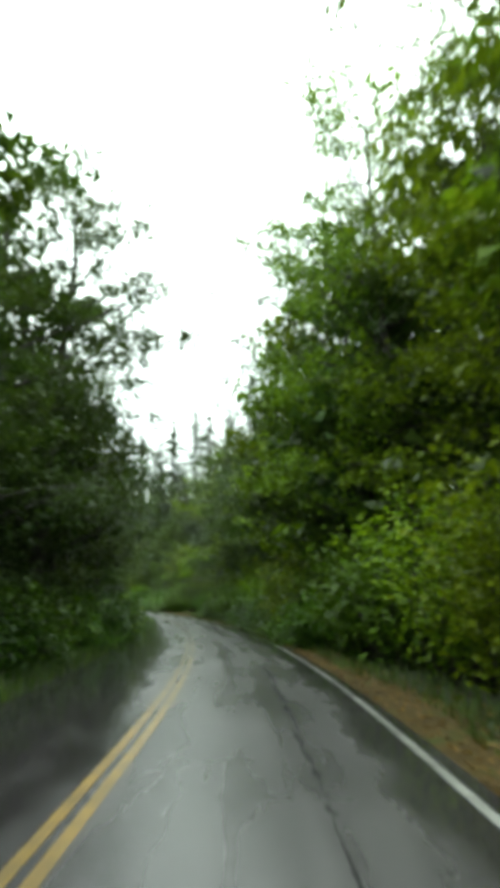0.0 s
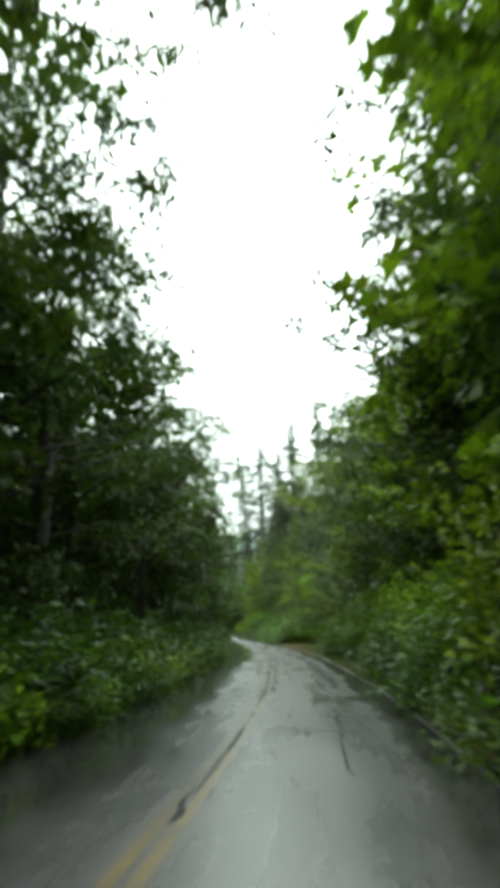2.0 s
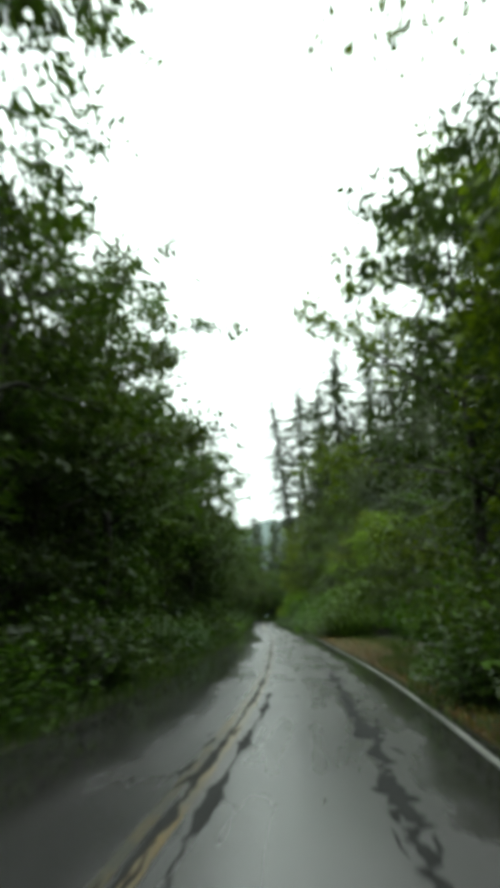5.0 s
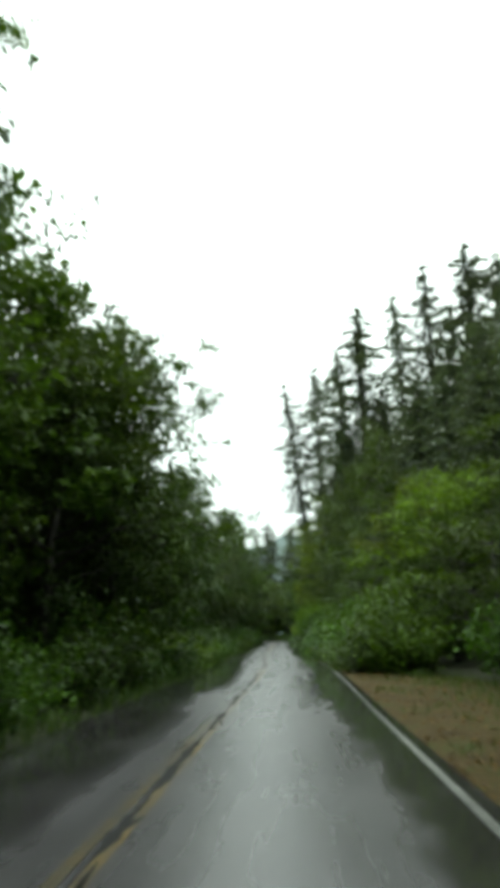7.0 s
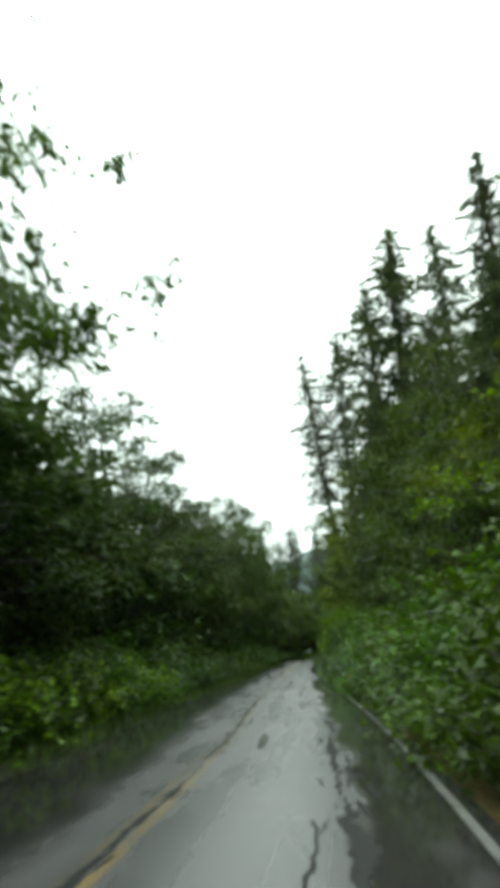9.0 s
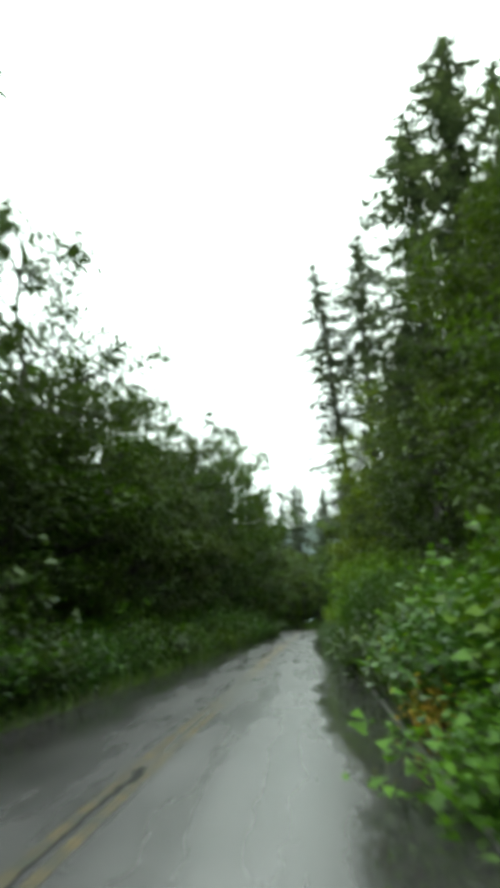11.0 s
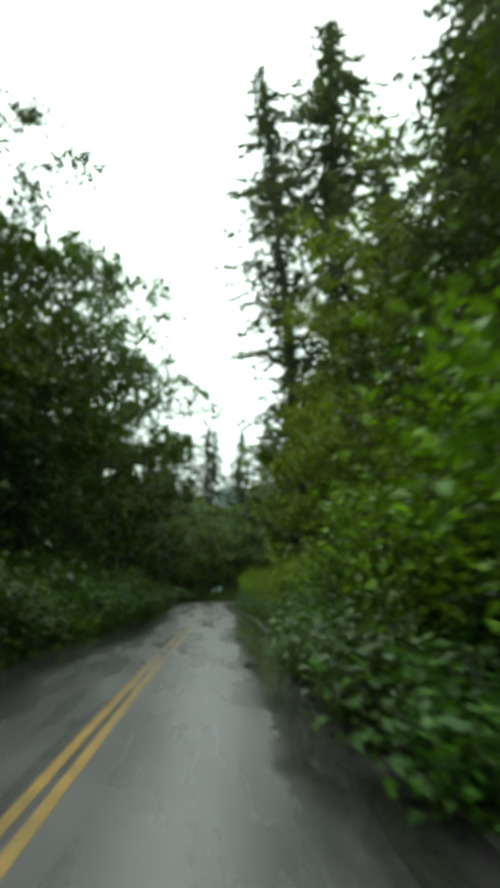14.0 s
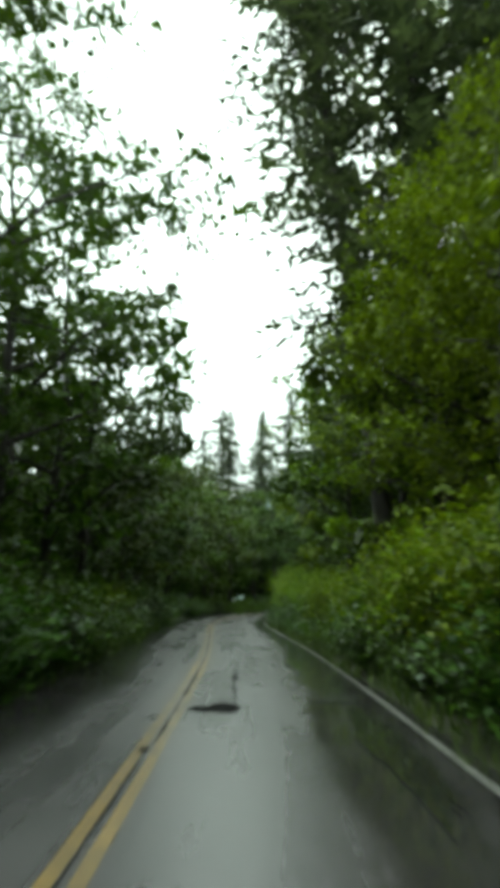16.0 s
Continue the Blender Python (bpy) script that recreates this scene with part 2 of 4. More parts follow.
M_LEAF_Y = leaf_material("maple_leaves", (0.058, 0.092, 0.0075), (0.165, 0.230, 0.0170))
M_LEAF_D = leaf_material("dark_leaves", (0.025, 0.043, 0.0120), (0.056, 0.088, 0.0240))
M_BUSH = leaf_material("bush_leaves", (0.032, 0.066, 0.0058), (0.092, 0.165, 0.0134), 0.45)
M_BUSH_Y = leaf_material("bright_bush_leaves", (0.070, 0.125, 0.0070), (0.230, 0.330, 0.0190), 0.36)
M_BUSH_D = leaf_material("bramble_leaves", (0.022, 0.050, 0.0075), (0.063, 0.115, 0.0167), 0.36)
M_HEDGE = leaf_material("hedge_leaves", (0.040, 0.076, 0.0062), (0.134, 0.212, 0.0165), 0.4)
# needle green, lightened in part to stand in for rain haze
M_NEEDLE = leaf_material("spruce_needles", (0.044, 0.060, 0.042), (0.095, 0.118, 0.080), 0.5, 0.3)
M_GRASS = leaf_material("verge_grass", (0.027, 0.055, 0.0106), (0.091, 0.130, 0.0264), 0.45, 0.25)
M_LITTER = leaf_material("fallen_leaves", (0.07, 0.038, 0.007), (0.2, 0.125, 0.028), 0.5, 0.1)
M_AUTUMN = leaf_material("autumn_leaves", (0.22, 0.13, 0.015), (0.5, 0.32, 0.04), 0.5, 0.25)
# pale grey-green: the rain haze is put into the hillside's colour
M_HILL = plain_material("hazed_hillside", [(0.3, (0.05, 0.075, 0.07)), (0.7, (0.10, 0.135, 0.13))], 0.03, 0.9, 0.12, 4000)

# ---- mesh helpers ----


def make(name, verts, faces, mat, parent=None, smooth=False):
    me = bpy.data.meshes.new(name)
    me.from_pydata(np.asarray(verts, float).tolist(), [], [tuple(int(i) for i in f) for f in faces])
    me.materials.append(mat)
    if smooth:
        me.polygons.foreach_set("use_smooth", [True] * len(me.polygons))
    me.update()
    ob = new(name, me)
    if parent is not None:
        ob.parent = parent
    return ob


def tubes(lines, sides=6):
    """Tapered tubes: (points, radii) each."""
    verts, faces = [], []
    for pts, radii in lines:
        pts = np.asarray(pts, float)
        way = np.gradient(pts, axis=0)
        way /= np.linalg.norm(way, axis=1)[:, None] + 1e-9
        base = len(verts)
        for p, w, r in zip(pts, way, radii):
            a = np.cross(w, (0.31, 0.17, 0.93) if abs(w[2]) < 0.9 else (1, 0.1, 0))
            a /= np.linalg.norm(a)
            b = np.cross(w, a)
            for j in range(sides):
                ang = 2 * math.pi * j / sides
                verts.append(p + r * (math.cos(ang) * a + math.sin(ang) * b))
        for i in range(len(pts) - 1):
            for j in range(sides):
                k = (j + 1) % sides
                faces.append((base + i * sides + j, base + i * sides + k, base + (i + 1) * sides + k, base + (i + 1) * sides + j))
        faces.append(tuple(base + (len(pts) - 1) * sides + j for j in range(sides)))
    return verts, faces


def leaves(r, centres, size, width=0.62, up=0.6, ways=None, fold=0.22, corners=4):
    """One leaf at each centre: folded with four corners, or a plain three-cornered one."""
    n = len(centres)
    normal = r.normal(size=(n, 3))
    normal /= np.linalg.norm(normal, axis=1)[:, None]
    normal[:, 2] = np.abs(normal[:, 2]) + up
    normal /= np.linalg.norm(normal, axis=1)[:, None]
    along = r.normal(size=(n, 3)) if ways is None else np.asarray(ways) + 0.35 * r.normal(size=(n, 3))
    along -= (along * normal).sum(1)[:, None] * normal
    along /= np.linalg.norm(along, axis=1)[:, None] + 1e-9
    side = np.cross(normal, along)
    ll = (size * r.uniform(0.65, 1.3, n))[:, None]
    ww = ll * width * 0.5
    lift = normal * ll * fold
    c = np.asarray(centres)
    if corners == 3:
        v = np.stack([c - along * ll * 0.45 + side * ww, c + along * ll * 0.55, c - along * ll * 0.3 - side * ww], 1)
        return v.reshape(-1, 3), np.arange(3 * n).reshape(n, 3)
    v = np.stack([c - along * ll * 0.5, c + side * ww + lift - along * ll * 0.08, c + along * ll * 0.5, c - side * ww + lift - along * ll * 0.08], 1)
    faces = np.arange(4 * n).reshape(n, 4)
    return v.reshape(-1, 3), faces


def thing(name, label, category, group="", kind=""):
    return tagged(new(name), label, category, group, kind)


PROTO_FREE = {}


def place(proto, x, y, z=0.0, turn=0.0, size=1.0, tall=1.0, lean=0.0):
    """Stands a plant somewhere: the first one itself, then copies of it."""
    m = Matrix.LocRotScale((x, y, z), Euler((radians(lean), 0, radians(turn))), Vector((size, size, size * tall)))
    if PROTO_FREE.get(proto.name, True):
        PROTO_FREE[proto.name] = False
        proto.matrix_basis = m
        return proto
    return copy_thing(proto, m @ Matrix.Diagonal((*(1 / c for c in proto.scale), 1)))


# ---- plants ----


def broad_tree(seed, high, radius, mat, label, clumps=150, per=92, leaf=0.165, low=0.06, limbs=32, forks=True):
    """A broad-leaved tree: leaning trunk, limbs that fork, leaves in clumps along them."""
    r = np.random.default_rng(seed)
    root = thing("tree", label, "tree", "roadside trees")
    steps = 9
    zz = np.linspace(0, high * 0.93, steps)
    bow = np.cumsum(r.normal(0, 0.16, (steps, 2)), axis=0)
    bow -= bow[0]
    trunk = np.c_[bow, zz]
    lines = [(trunk, np.linspace(high * 0.017, 0.02, steps) + 0.05 * np.exp(-zz))]
    spots, weights, twigs = [], [], []
    for i in range(limbs):
        u = low + (0.97 - low) * (i + r.uniform(0, 0.9)) / limbs
        start = np.array([np.interp(u * high * 0.93, zz, trunk[:, 0]), np.interp(u * high * 0.93, zz, trunk[:, 1]), u * high * 0.93])
        shape = math.sin(math.pi * min(1, 0.18 + 0.80 * u)) ** 0.7 * (0.5 + 0.5 * min(1, max(0, (u - 0.1) / 0.2)))
        reach = radius * shape * r.uniform(0.55, 1.18)
        ang = i * 2.4 + r.normal(0, 0.4)
        rise = reach * r.uniform(0.05, 0.55)
        end = start + np.array([math.cos(ang) * reach, math.sin(ang) * reach, rise])
        mid = (start + end) / 2 + np.array([0, 0, reach * r.uniform(-0.02, 0.14)]) + r.normal(0, 0.12, 3)
        lines.append(([start, mid, end], [0.012 + 0.014 * reach, 0.008 + 0.007 * reach, 0.005]))
        for f in (0.35, 0.55, 0.75, 0.9, 1.0):
            at = (1 - f) ** 2 * start + 2 * f * (1 - f) * mid + f * f * end
            spots.append(at)
            weights.append((0.4 + f) * (0.12 + reach / radius))
            if f > 0.5:
                fork = at + r.normal(0, 0.22 * reach, 3).clip(-0.9, 0.9) * (1, 1, 0.6)
                if forks:
                    twigs.append(([at, fork], [0.010, 0.004]))
                spots.append(fork)
                weights.append(1.2 * (0.12 + reach / radius))
    spots, weights = np.array(spots), np.array(weights)
    chosen = r.choice(len(spots), clumps, replace=clumps > len(spots), p=weights / weights.sum())
    centres = []
    for c in chosen:
        spread = r.uniform(0.5, 1.05) * radius / 4
        n = int(per * r.uniform(0.5, 1.4))
        if forks:
            # sprays: leaves gather along a few thin twigs
            rays = r.normal(0, 1, (6, 3))
            rays *= np.array([spread, spread, spread * 0.6]) / np.linalg.norm(rays, axis=1)[:, None]
            twigs += [([spots[c], spots[c] + 0.9 * ray], [0.007, 0.003]) for ray in rays[:2]]
            ball = rays[r.integers(6, size=n)] * (r.uniform(0.05, 1.0, n) ** 0.6)[:, None]
            centres.append(spots[c] + ball + r.normal(0, 0.17, (n, 3)) * spread * (1, 1, 0.7))
            continue
        ball = r.normal(0, 1, (n, 3))
        ball *= (r.uniform(0.15, 1.0, n) ** 0.5 / np.linalg.norm(ball, axis=1))[:, None]
        centres.append(spots[c] + ball * (spread, spread, spread * 0.55))
    centres = np.concatenate(centres)
    thin = 0.38 * np.clip((centres[:, 2] / high - 0.55) / 0.35, 0, 1)
    centres = centres[(centres[:, 2] > 0.5) & (r.random(len(centres)) > thin)]
    tv, tf = tubes(lines, 4)
    if twigs:
        wv, wf = tubes(twigs, 3)
        tf = tf + [tuple(i + len(tv) for i in f) for f in wf]
        tv = tv + wv
    make("trunk", tv, tf, M_BARK, root, True)
    crown = make("crown", *leaves(r, centres, leaf, 0.75, corners=3), mat, root)
    tagged(crown, kind="stuff")
    return root


def conifer(seed, high, radius, label, bare=0.12, ragged=0.4, per=17):
    r = np.random.default_rng(seed)
    root = thing("conifer", label, "tree", "tall conifers")
    lean = r.normal(0, 0.012, 2) * high
    trunk = np.array([[lean[0] * f * f, lean[1] * f * f, high * f] for f in np.linspace(0, 1, 8)])
    lines = [(trunk, np.linspace(high * 0.011, 0.03, 8))]
    centres, ways, twigs, sizes = [], [], [], []
    z = high * bare
    while z < high * 0.985:
        f = z / high
        reach0 = min(radius * (1 - f) ** 0.66, 0.5 * radius) * (0.6 + 0.4 * min(1, (f - bare + 0.1) / 0.22)) + 0.1
        for b in range(int(r.integers(8, 13))):
            ang = r.uniform(0, 2 * math.pi)
            reach = reach0 * r.uniform(1 - ragged * 1.4, 1 + ragged * 0.6)
            droop = reach * r.uniform(0.12, 0.42)
            base = np.array([lean[0] * f * f, lean[1] * f * f, z + r.uniform(-0.4, 0.4)])
            out = np.array([math.cos(ang), math.sin(ang), 0])
            tip = base + out * reach - (0, 0, droop)
            mid = base + out * reach * 0.5 - (0, 0, droop * 0.25)
            if reach > 1.5:
                twigs.append(([base, mid, tip], [0.03, 0.02, 0.008]))
            side = np.array([-out[1], out[0], 0])
            for q in range(int(4 + per * min(1.3, reach / 3.2))):
                g = (q + r.uniform(0.2, 1)) / int(4 + per * min(1.3, reach / 3.2))
                at = (1 - g) ** 2 * base + 2 * g * (1 - g) * mid + g * g * tip
                wing = (0.06 + 0.16 * reach * (1.1 - g)) * r.choice((-1, 1)) * r.uniform(0.3, 1)
                centres.append(at + side * wing + (0, 0, -0.12 - 0.08 * r.random()))
                sizes.append(min(0.6, 0.28 + 0.16 * reach))
                ways.append(out * 0.8 + side * np.sign(wing) * 0.7 + (0, 0, -0.5))
        z += r.uniform(0.5, 0.95) * (0.7 + high / 70) * (0.45 + 0.55 * (1 - f) ** 0.3)
    tv, tf = tubes(lines, 7)
    wv, wf = tubes(twigs, 3)
    make("trunk", tv + wv, tf + [tuple(i + len(tv) for i in f) for f in wf], M_BARK, root, True)
    needles = make("foliage", *leaves(r, np.array(centres), np.array(sizes), 0.38, 0.9, np.array(ways), corners=3), M_NEEDLE, root)
    tagged(needles, kind="stuff")
    return root


def bush(seed, high, radius, mat, label, leaf=0.17, stems=30, per=44, corners=3, width=0.8, shoulder=0.45, bare=0.12):
    """Many arching stems from one foot, leaves thickest towards their ends."""
    r = np.random.default_rng(seed)
    root = thing("bush", label, "bush", "roadside bushes")
    lines, centres = [], []
    for i in range(stems):
        ang = r.uniform(0, 2 * math.pi)
        out = radius * math.sqrt(r.uniform(0.02, 1.0))
        top = high * r.uniform(0.45, 1.05) * (1 - shoulder * (out / radius) ** 2)
        foot = np.array([math.cos(ang), math.sin(ang), 0]) * out * 0.35
        end = np.array([math.cos(ang) * out, math.sin(ang) * out, top])
        mid = foot * 0.4 + end * 0.45 + (0, 0, top * 0.3)
        lines.append(([foot, mid, end], [0.018, 0.012, 0.005]))
        f = r.uniform(bare, 1.05, per)[:, None]
        at = (1 - f) ** 2 * foot + 2 * f * (1 - f) * mid + f * f * end
        centres.append(at + r.uniform(-0.36, 0.36, (per, 3)) * (0.75 + radius * 0.3) * (1, 1, 0.7))
    centres = np.concatenate(centres)
    centres[:, 2] = np.abs(centres[:, 2]) + 0.04
    make("branchwork", *tubes(lines, 3), M_BARK, root, True)
    tagged(make("foliage", *leaves(r, centres, leaf, width, 0.8, corners=corners), mat, root), kind="stuff")
    return root


# ---- ground, road and markings ----


def along(s, knots):
    xs, ys = zip(*knots)
    return float(np.interp(s, xs, ys))


# where the standing water begins on either side of the road
SHORE_R = [(-40, 2.5), (28, 2.4), (36, 2.3), (44, 2.3), (52, 2.3), (76, 2.3), (86, 2.3), (92, 2.1), (97, 1.8), (104, 1.92), (122, 2.0), (127, 1.7), (131, 1.7), (134, 2.05), (138, 2.08), (145, 1.9), (152, 1.75), (157, 1.8), (163, 1.65), (170, 1.65), (176, 1.9), (186, 2.3), (300, 2.3)]
# left shore drawn in where the trees' reflection darkens the lane
SHORE_L = [(-40, -0.25), (17, -0.3), (24, -0.85), (34, -1.0), (47, -1.4), (57, -1.3), (66, -1.1), (88, -0.8), (94, -1.2), (98, -0.65), (105, -0.95), (112, -1.2), (126, -1.35), (145, -1.5), (156, -1.5), (163, -1.15), (172, -1.3), (182, -1.8), (300, -2.0)]


def ribbon(name, mat, s0, s1, left, right, z, step=1.0, ragged=0.0, seed=1, dz=0.0):
    """A strip that follows the road between two offsets; either may be a function of s."""
    r = np.random.default_rng(seed)
    ss = np.arange(s0, s1 + step * 0.5, step)
    verts, faces = [], []
    cols = 3
    for s in ss:
        a = left(s) if callable(left) else left
        b = right(s) if callable(right) else right
        a += r.normal(0, ragged) if ragged else 0
        b += r.normal(0, ragged) if ragged else 0
        for j in range(cols):
            verts.append(on_road(s, a + (b - a) * j / (cols - 1), z + dz * (j == 1)))
    for i in range(len(ss) - 1):
        for j in range(cols - 1):
            q = i * cols + j
            faces.append((q, q + 1, q + cols + 1, q + cols))
    return make(name, verts, faces, mat)


def slab(name, mat, s0, s1, left, right, z, thick, step=2.0):
    ss = np.arange(s0, s1 + step * 0.5, step)
    verts, faces = [], []
    for s in ss:
        verts += [on_road(s, left, z), on_road(s, (left + right) / 2, z), on_road(s, right, z), on_road(s, right + 0.12, z - thick), on_road(s, left - 0.12, z - thick)]
    for i in range(len(ss) - 1):
        for j in range(5):
            k = (j + 1) % 5
            faces.append((i * 5 + j, i * 5 + k, i * 5 + 5 + k, i * 5 + 5 + j))
    ob = make(name, verts, faces, mat)
    offs = [left, (left + right) / 2, right, right + 0.12, left - 0.12]
    layer = ob.data.uv_layers.new(name="across_along")
    for loop in ob.data.loops:
        layer.data[loop.index].uv = (offs[loop.vertex_index % 5], float(ss[loop.vertex_index // 5]))
    shores = ob.data.uv_layers.new(name="shores")
    for loop in ob.data.loops:
        across, s = offs[loop.vertex_index % 5], float(ss[loop.vertex_index // 5])
        shores.data[loop.index].uv = (across - along(s, SHORE_R), along(s, SHORE_L) - across)
    return ob


def ground_sheet():
    xs = np.r_[-3000, -1200, -500, -220, -120, np.arange(-80, 41, 2.5), 80, 160, 400, 1000, 3000]
    ys = np.r_[-3000, -1000, -300, -120, np.arange(-60, 331, 2.5), 420, 700, 1400, 4000]
    verts = []
    for y in ys:
        for x in xs:
            d = from_road(x, y)
            far = max(0.0, min(1.0, (d - 4.5) / 8))
            h = -0.1 + far * (0.35 + 0.5 * noise.noise(Vector((x * 0.11, y * 0.11, 0.3))))
            h += 0.06 * noise.noise(Vector((x * 0.5, y * 0.5, 2.0))) * min(1, max(0, d - 3.6))
            verts.append((x, y, h))
    w = len(xs)
    faces = [(j * w + i, j * w + i + 1, (j + 1) * w + i + 1, (j + 1) * w + i) for j in range(len(ys) - 1) for i in range(w - 1)]
    return tagged(make("ground", verts, faces, M_SOIL, smooth=True), "dark forest soil with moss and leaf litter", "ground", kind="structure")


def hill():
    verts, faces, nu, nv = [], [], 60, 12
    for j in range(nv):
        for i in range(nu):
            x = -620 + 1000 * i / (nu - 1)
            y = 720 + 420 * j / (nv - 1)
            f = math.sin(math.pi * j / (nv - 1) * 0.5)
            ridge = 150 + 45 * noise.noise(Vector((x * 0.004, 1.7, 0.2))) + 14 * noise.noise(Vector((x * 0.03, y * 0.02, 4.0)))
            verts.append((x, y, -1 + ridge * f * (0.55 + 0.45 * math.exp(-(((x + 130) / 260) ** 2)))))
    faces = [(j * nu + i, j * nu + i + 1, (j + 1) * nu + i + 1, (j + 1) * nu + i) for j in range(nv - 1) for i in range(nu - 1)]
    return tagged(make("backdrop_hill", verts, faces, M_HILL, smooth=True), "distant wooded hillside with rain haze in its grey-green colour", "hill", kind="structure")


hill()
ground_sheet()
road = tagged(slab("road", M_ROAD, -50, 290, LEFT_EDGE, RIGHT_EDGE, 0.0, 0.12, 1.0), "wet grey asphalt of a narrow forest road", "road", kind="structure")
tagged(ribbon("trim_white_line", M_WHITE, -40, 33, 2.85, 2.95, 0.004), "worn white edge line", "marking", kind="structure")
tagged(ribbon("trim_white_line_lost", M_WHITE_GONE, 33, 49, 2.85, 2.95, 0.004), "white edge line almost worn away", "marking", kind="structure")
tagged(ribbon("trim_white_line_after", M_WHITE, 49, 82, 2.85, 2.95, 0.004), "worn white edge line", "marking", kind="structure")
tagged(ribbon("trim_white_line_grey", M_WHITE_OLD, 82, 118, 2.85, 2.95, 0.004), "greyed white edge line under rain water", "marking", kind="structure")
tagged(ribbon("trim_white_line_worn", M_WHITE_GONE, 118, 154, 2.85, 2.95, 0.004), "white edge line almost worn away", "marking", kind="structure")
tagged(ribbon("trim_white_line_beyond", M_WHITE_OLD, 154, 285, 2.85, 2.95, 0.004), "worn white edge line", "marking", kind="structure")
tagged(ribbon("trim_yellow_line", M_YELLOW, -40, 28, -0.05, 0.05, 0.004), "worn yellow centre line", "marking", kind="structure")
for start_, end_, coat_, state_ in ((28, 58, M_YELLOW_OLD, "badly worn"), (58, 67, M_YELLOW, "worn"), (67, 91, M_YELLOW_OLD, "badly worn")):
    tagged(ribbon("trim_yellow_line", coat_, start_, end_, -0.05, 0.05, 0.004), state_ + " yellow centre line", "marking", kind="structure")
tagged(ribbon("trim_yellow_line_after", M_YELLOW, 91, 102, -0.05, 0.05, 0.004), "worn yellow centre line", "marking", kind="structure")
tagged(ribbon("trim_yellow_line_old", M_YELLOW_OLD, 102, 139, -0.05, 0.05, 0.004), "badly worn yellow centre line", "marking", kind="structure")
tagged(ribbon("trim_yellow_line_beyond", M_YELLOW, 139, 285, -0.05, 0.05, 0.004), "worn yellow centre line", "marking", kind="structure")
tagged(ribbon("trim_yellow_line_far_side", M_YELLOW, -40, 25, -0.227, -0.127, 0.004), "worn yellow centre line", "marking", kind="structure")
tagged(ribbon("trim_yellow_line_far_side_worn", M_YELLOW_OLD, 25, 34, -0.227, -0.127, 0.004), "badly worn yellow centre line", "marking", kind="structure")
for start_, end_, coat_, state_ in ((34, 57, M_YELLOW_GONE, "nearly lost"), (57, 68, M_YELLOW_OLD, "badly worn"), (68, 118, M_YELLOW_GONE, "nearly lost")):
    tagged(ribbon("trim_yellow_line_far_side", coat_, start_, end_, -0.227, -0.127, 0.004), state_ + " yellow centre line", "marking", kind="structure")
tagged(ribbon("trim_yellow_line_far_side_old", M_YELLOW_OLD, 118, 139, -0.227, -0.127, 0.004), "badly worn yellow centre line", "marking", kind="structure")
tagged(ribbon("trim_yellow_line_far_side_beyond", M_YELLOW, 139, 285, -0.227, -0.127, 0.004), "worn yellow centre line", "marking", kind="structure")

# leaf-strewn gravel beside the lane, widening into a pull-out
def verge_out(s):
    wide = math.exp(-(((s - 95) / 11) ** 2))
    start = math.exp(-(((s - 18) / 14) ** 2))
    return 3.35 + 0.15 * math.sin(s * 0.7) + 4.6 * wide + 0.75 * start


tagged(ribbon("pavement_verge", M_VERGE, -30, 110, RIGHT_EDGE - 0.06, verge_out, -0.012, 1.0, 0.04, 3, 0.03), "rust-brown gravel verge strewn with fallen leaves", "verge", kind="structure")


def crack(s0, s1, offset, seed, wide=0.035, sway=0.12):
    """A ragged tarred crack running along the lane."""
    r = np.random.default_rng(seed)
    ss = np.arange(s0, s1, 0.11)
    drift = np.cumsum(r.normal(0, 0.03, len(ss)))
    drift = sway * np.tanh((drift - np.linspace(drift[0], drift[-1], len(ss))) / sway) + r.normal(0, wide * 0.25, len(ss))
    big = np.interp(ss, np.arange(s0, s1 + 1, 0.7), r.random(len(np.arange(s0, s1 + 1, 0.7))))
    width = wide * (0.12 + big ** 1.6 * 1.5) * r.uniform(0.6, 1.3, len(ss))
    verts, faces = [], []
    for s, d, w in zip(ss, drift, width):
        o = offset(s) if callable(offset) else offset
        verts += [on_road(s, o + d - w, 0.005), on_road(s, o + d + w, 0.005)]
    faces = [(2 * i, 2 * i + 1, 2 * i + 3, 2 * i + 2) for i in range(len(ss) - 1)]
    return tagged(make("road_crack", verts, faces, M_TAR), "dark wet crack in the grey asphalt", "crack", kind="structure")


def blot(name, label, mat, s, off, length, width, seed, z=0.005, points=26, rough=0.3):
    """An irregular flat patch on the road."""
    r = np.random.default_rng(seed)
    wob = np.interp(np.arange(points), np.arange(0, points + 4, 4), 1 + r.normal(0, rough, len(np.arange(0, points + 4, 4))).clip(-0.6, 0.6))
    wob *= 1 + r.normal(0, rough * 0.3, points)
    wob[-3:] = wob[-3:] * 0.6 + wob[0] * 0.4
    verts = [on_road(s, off, z)]
    for i in range(points):
        a = 2 * math.pi * i / points
        verts.append(on_road(s + math.sin(a) * length / 2 * wob[i], off + math.cos(a) * width / 2 * wob[i], z))
    faces = [(0, 1 + i, 1 + (i + 1) % points) for i in range(points)]
    return tagged(make(name, verts, faces, mat), label, "road patch", kind="structure")


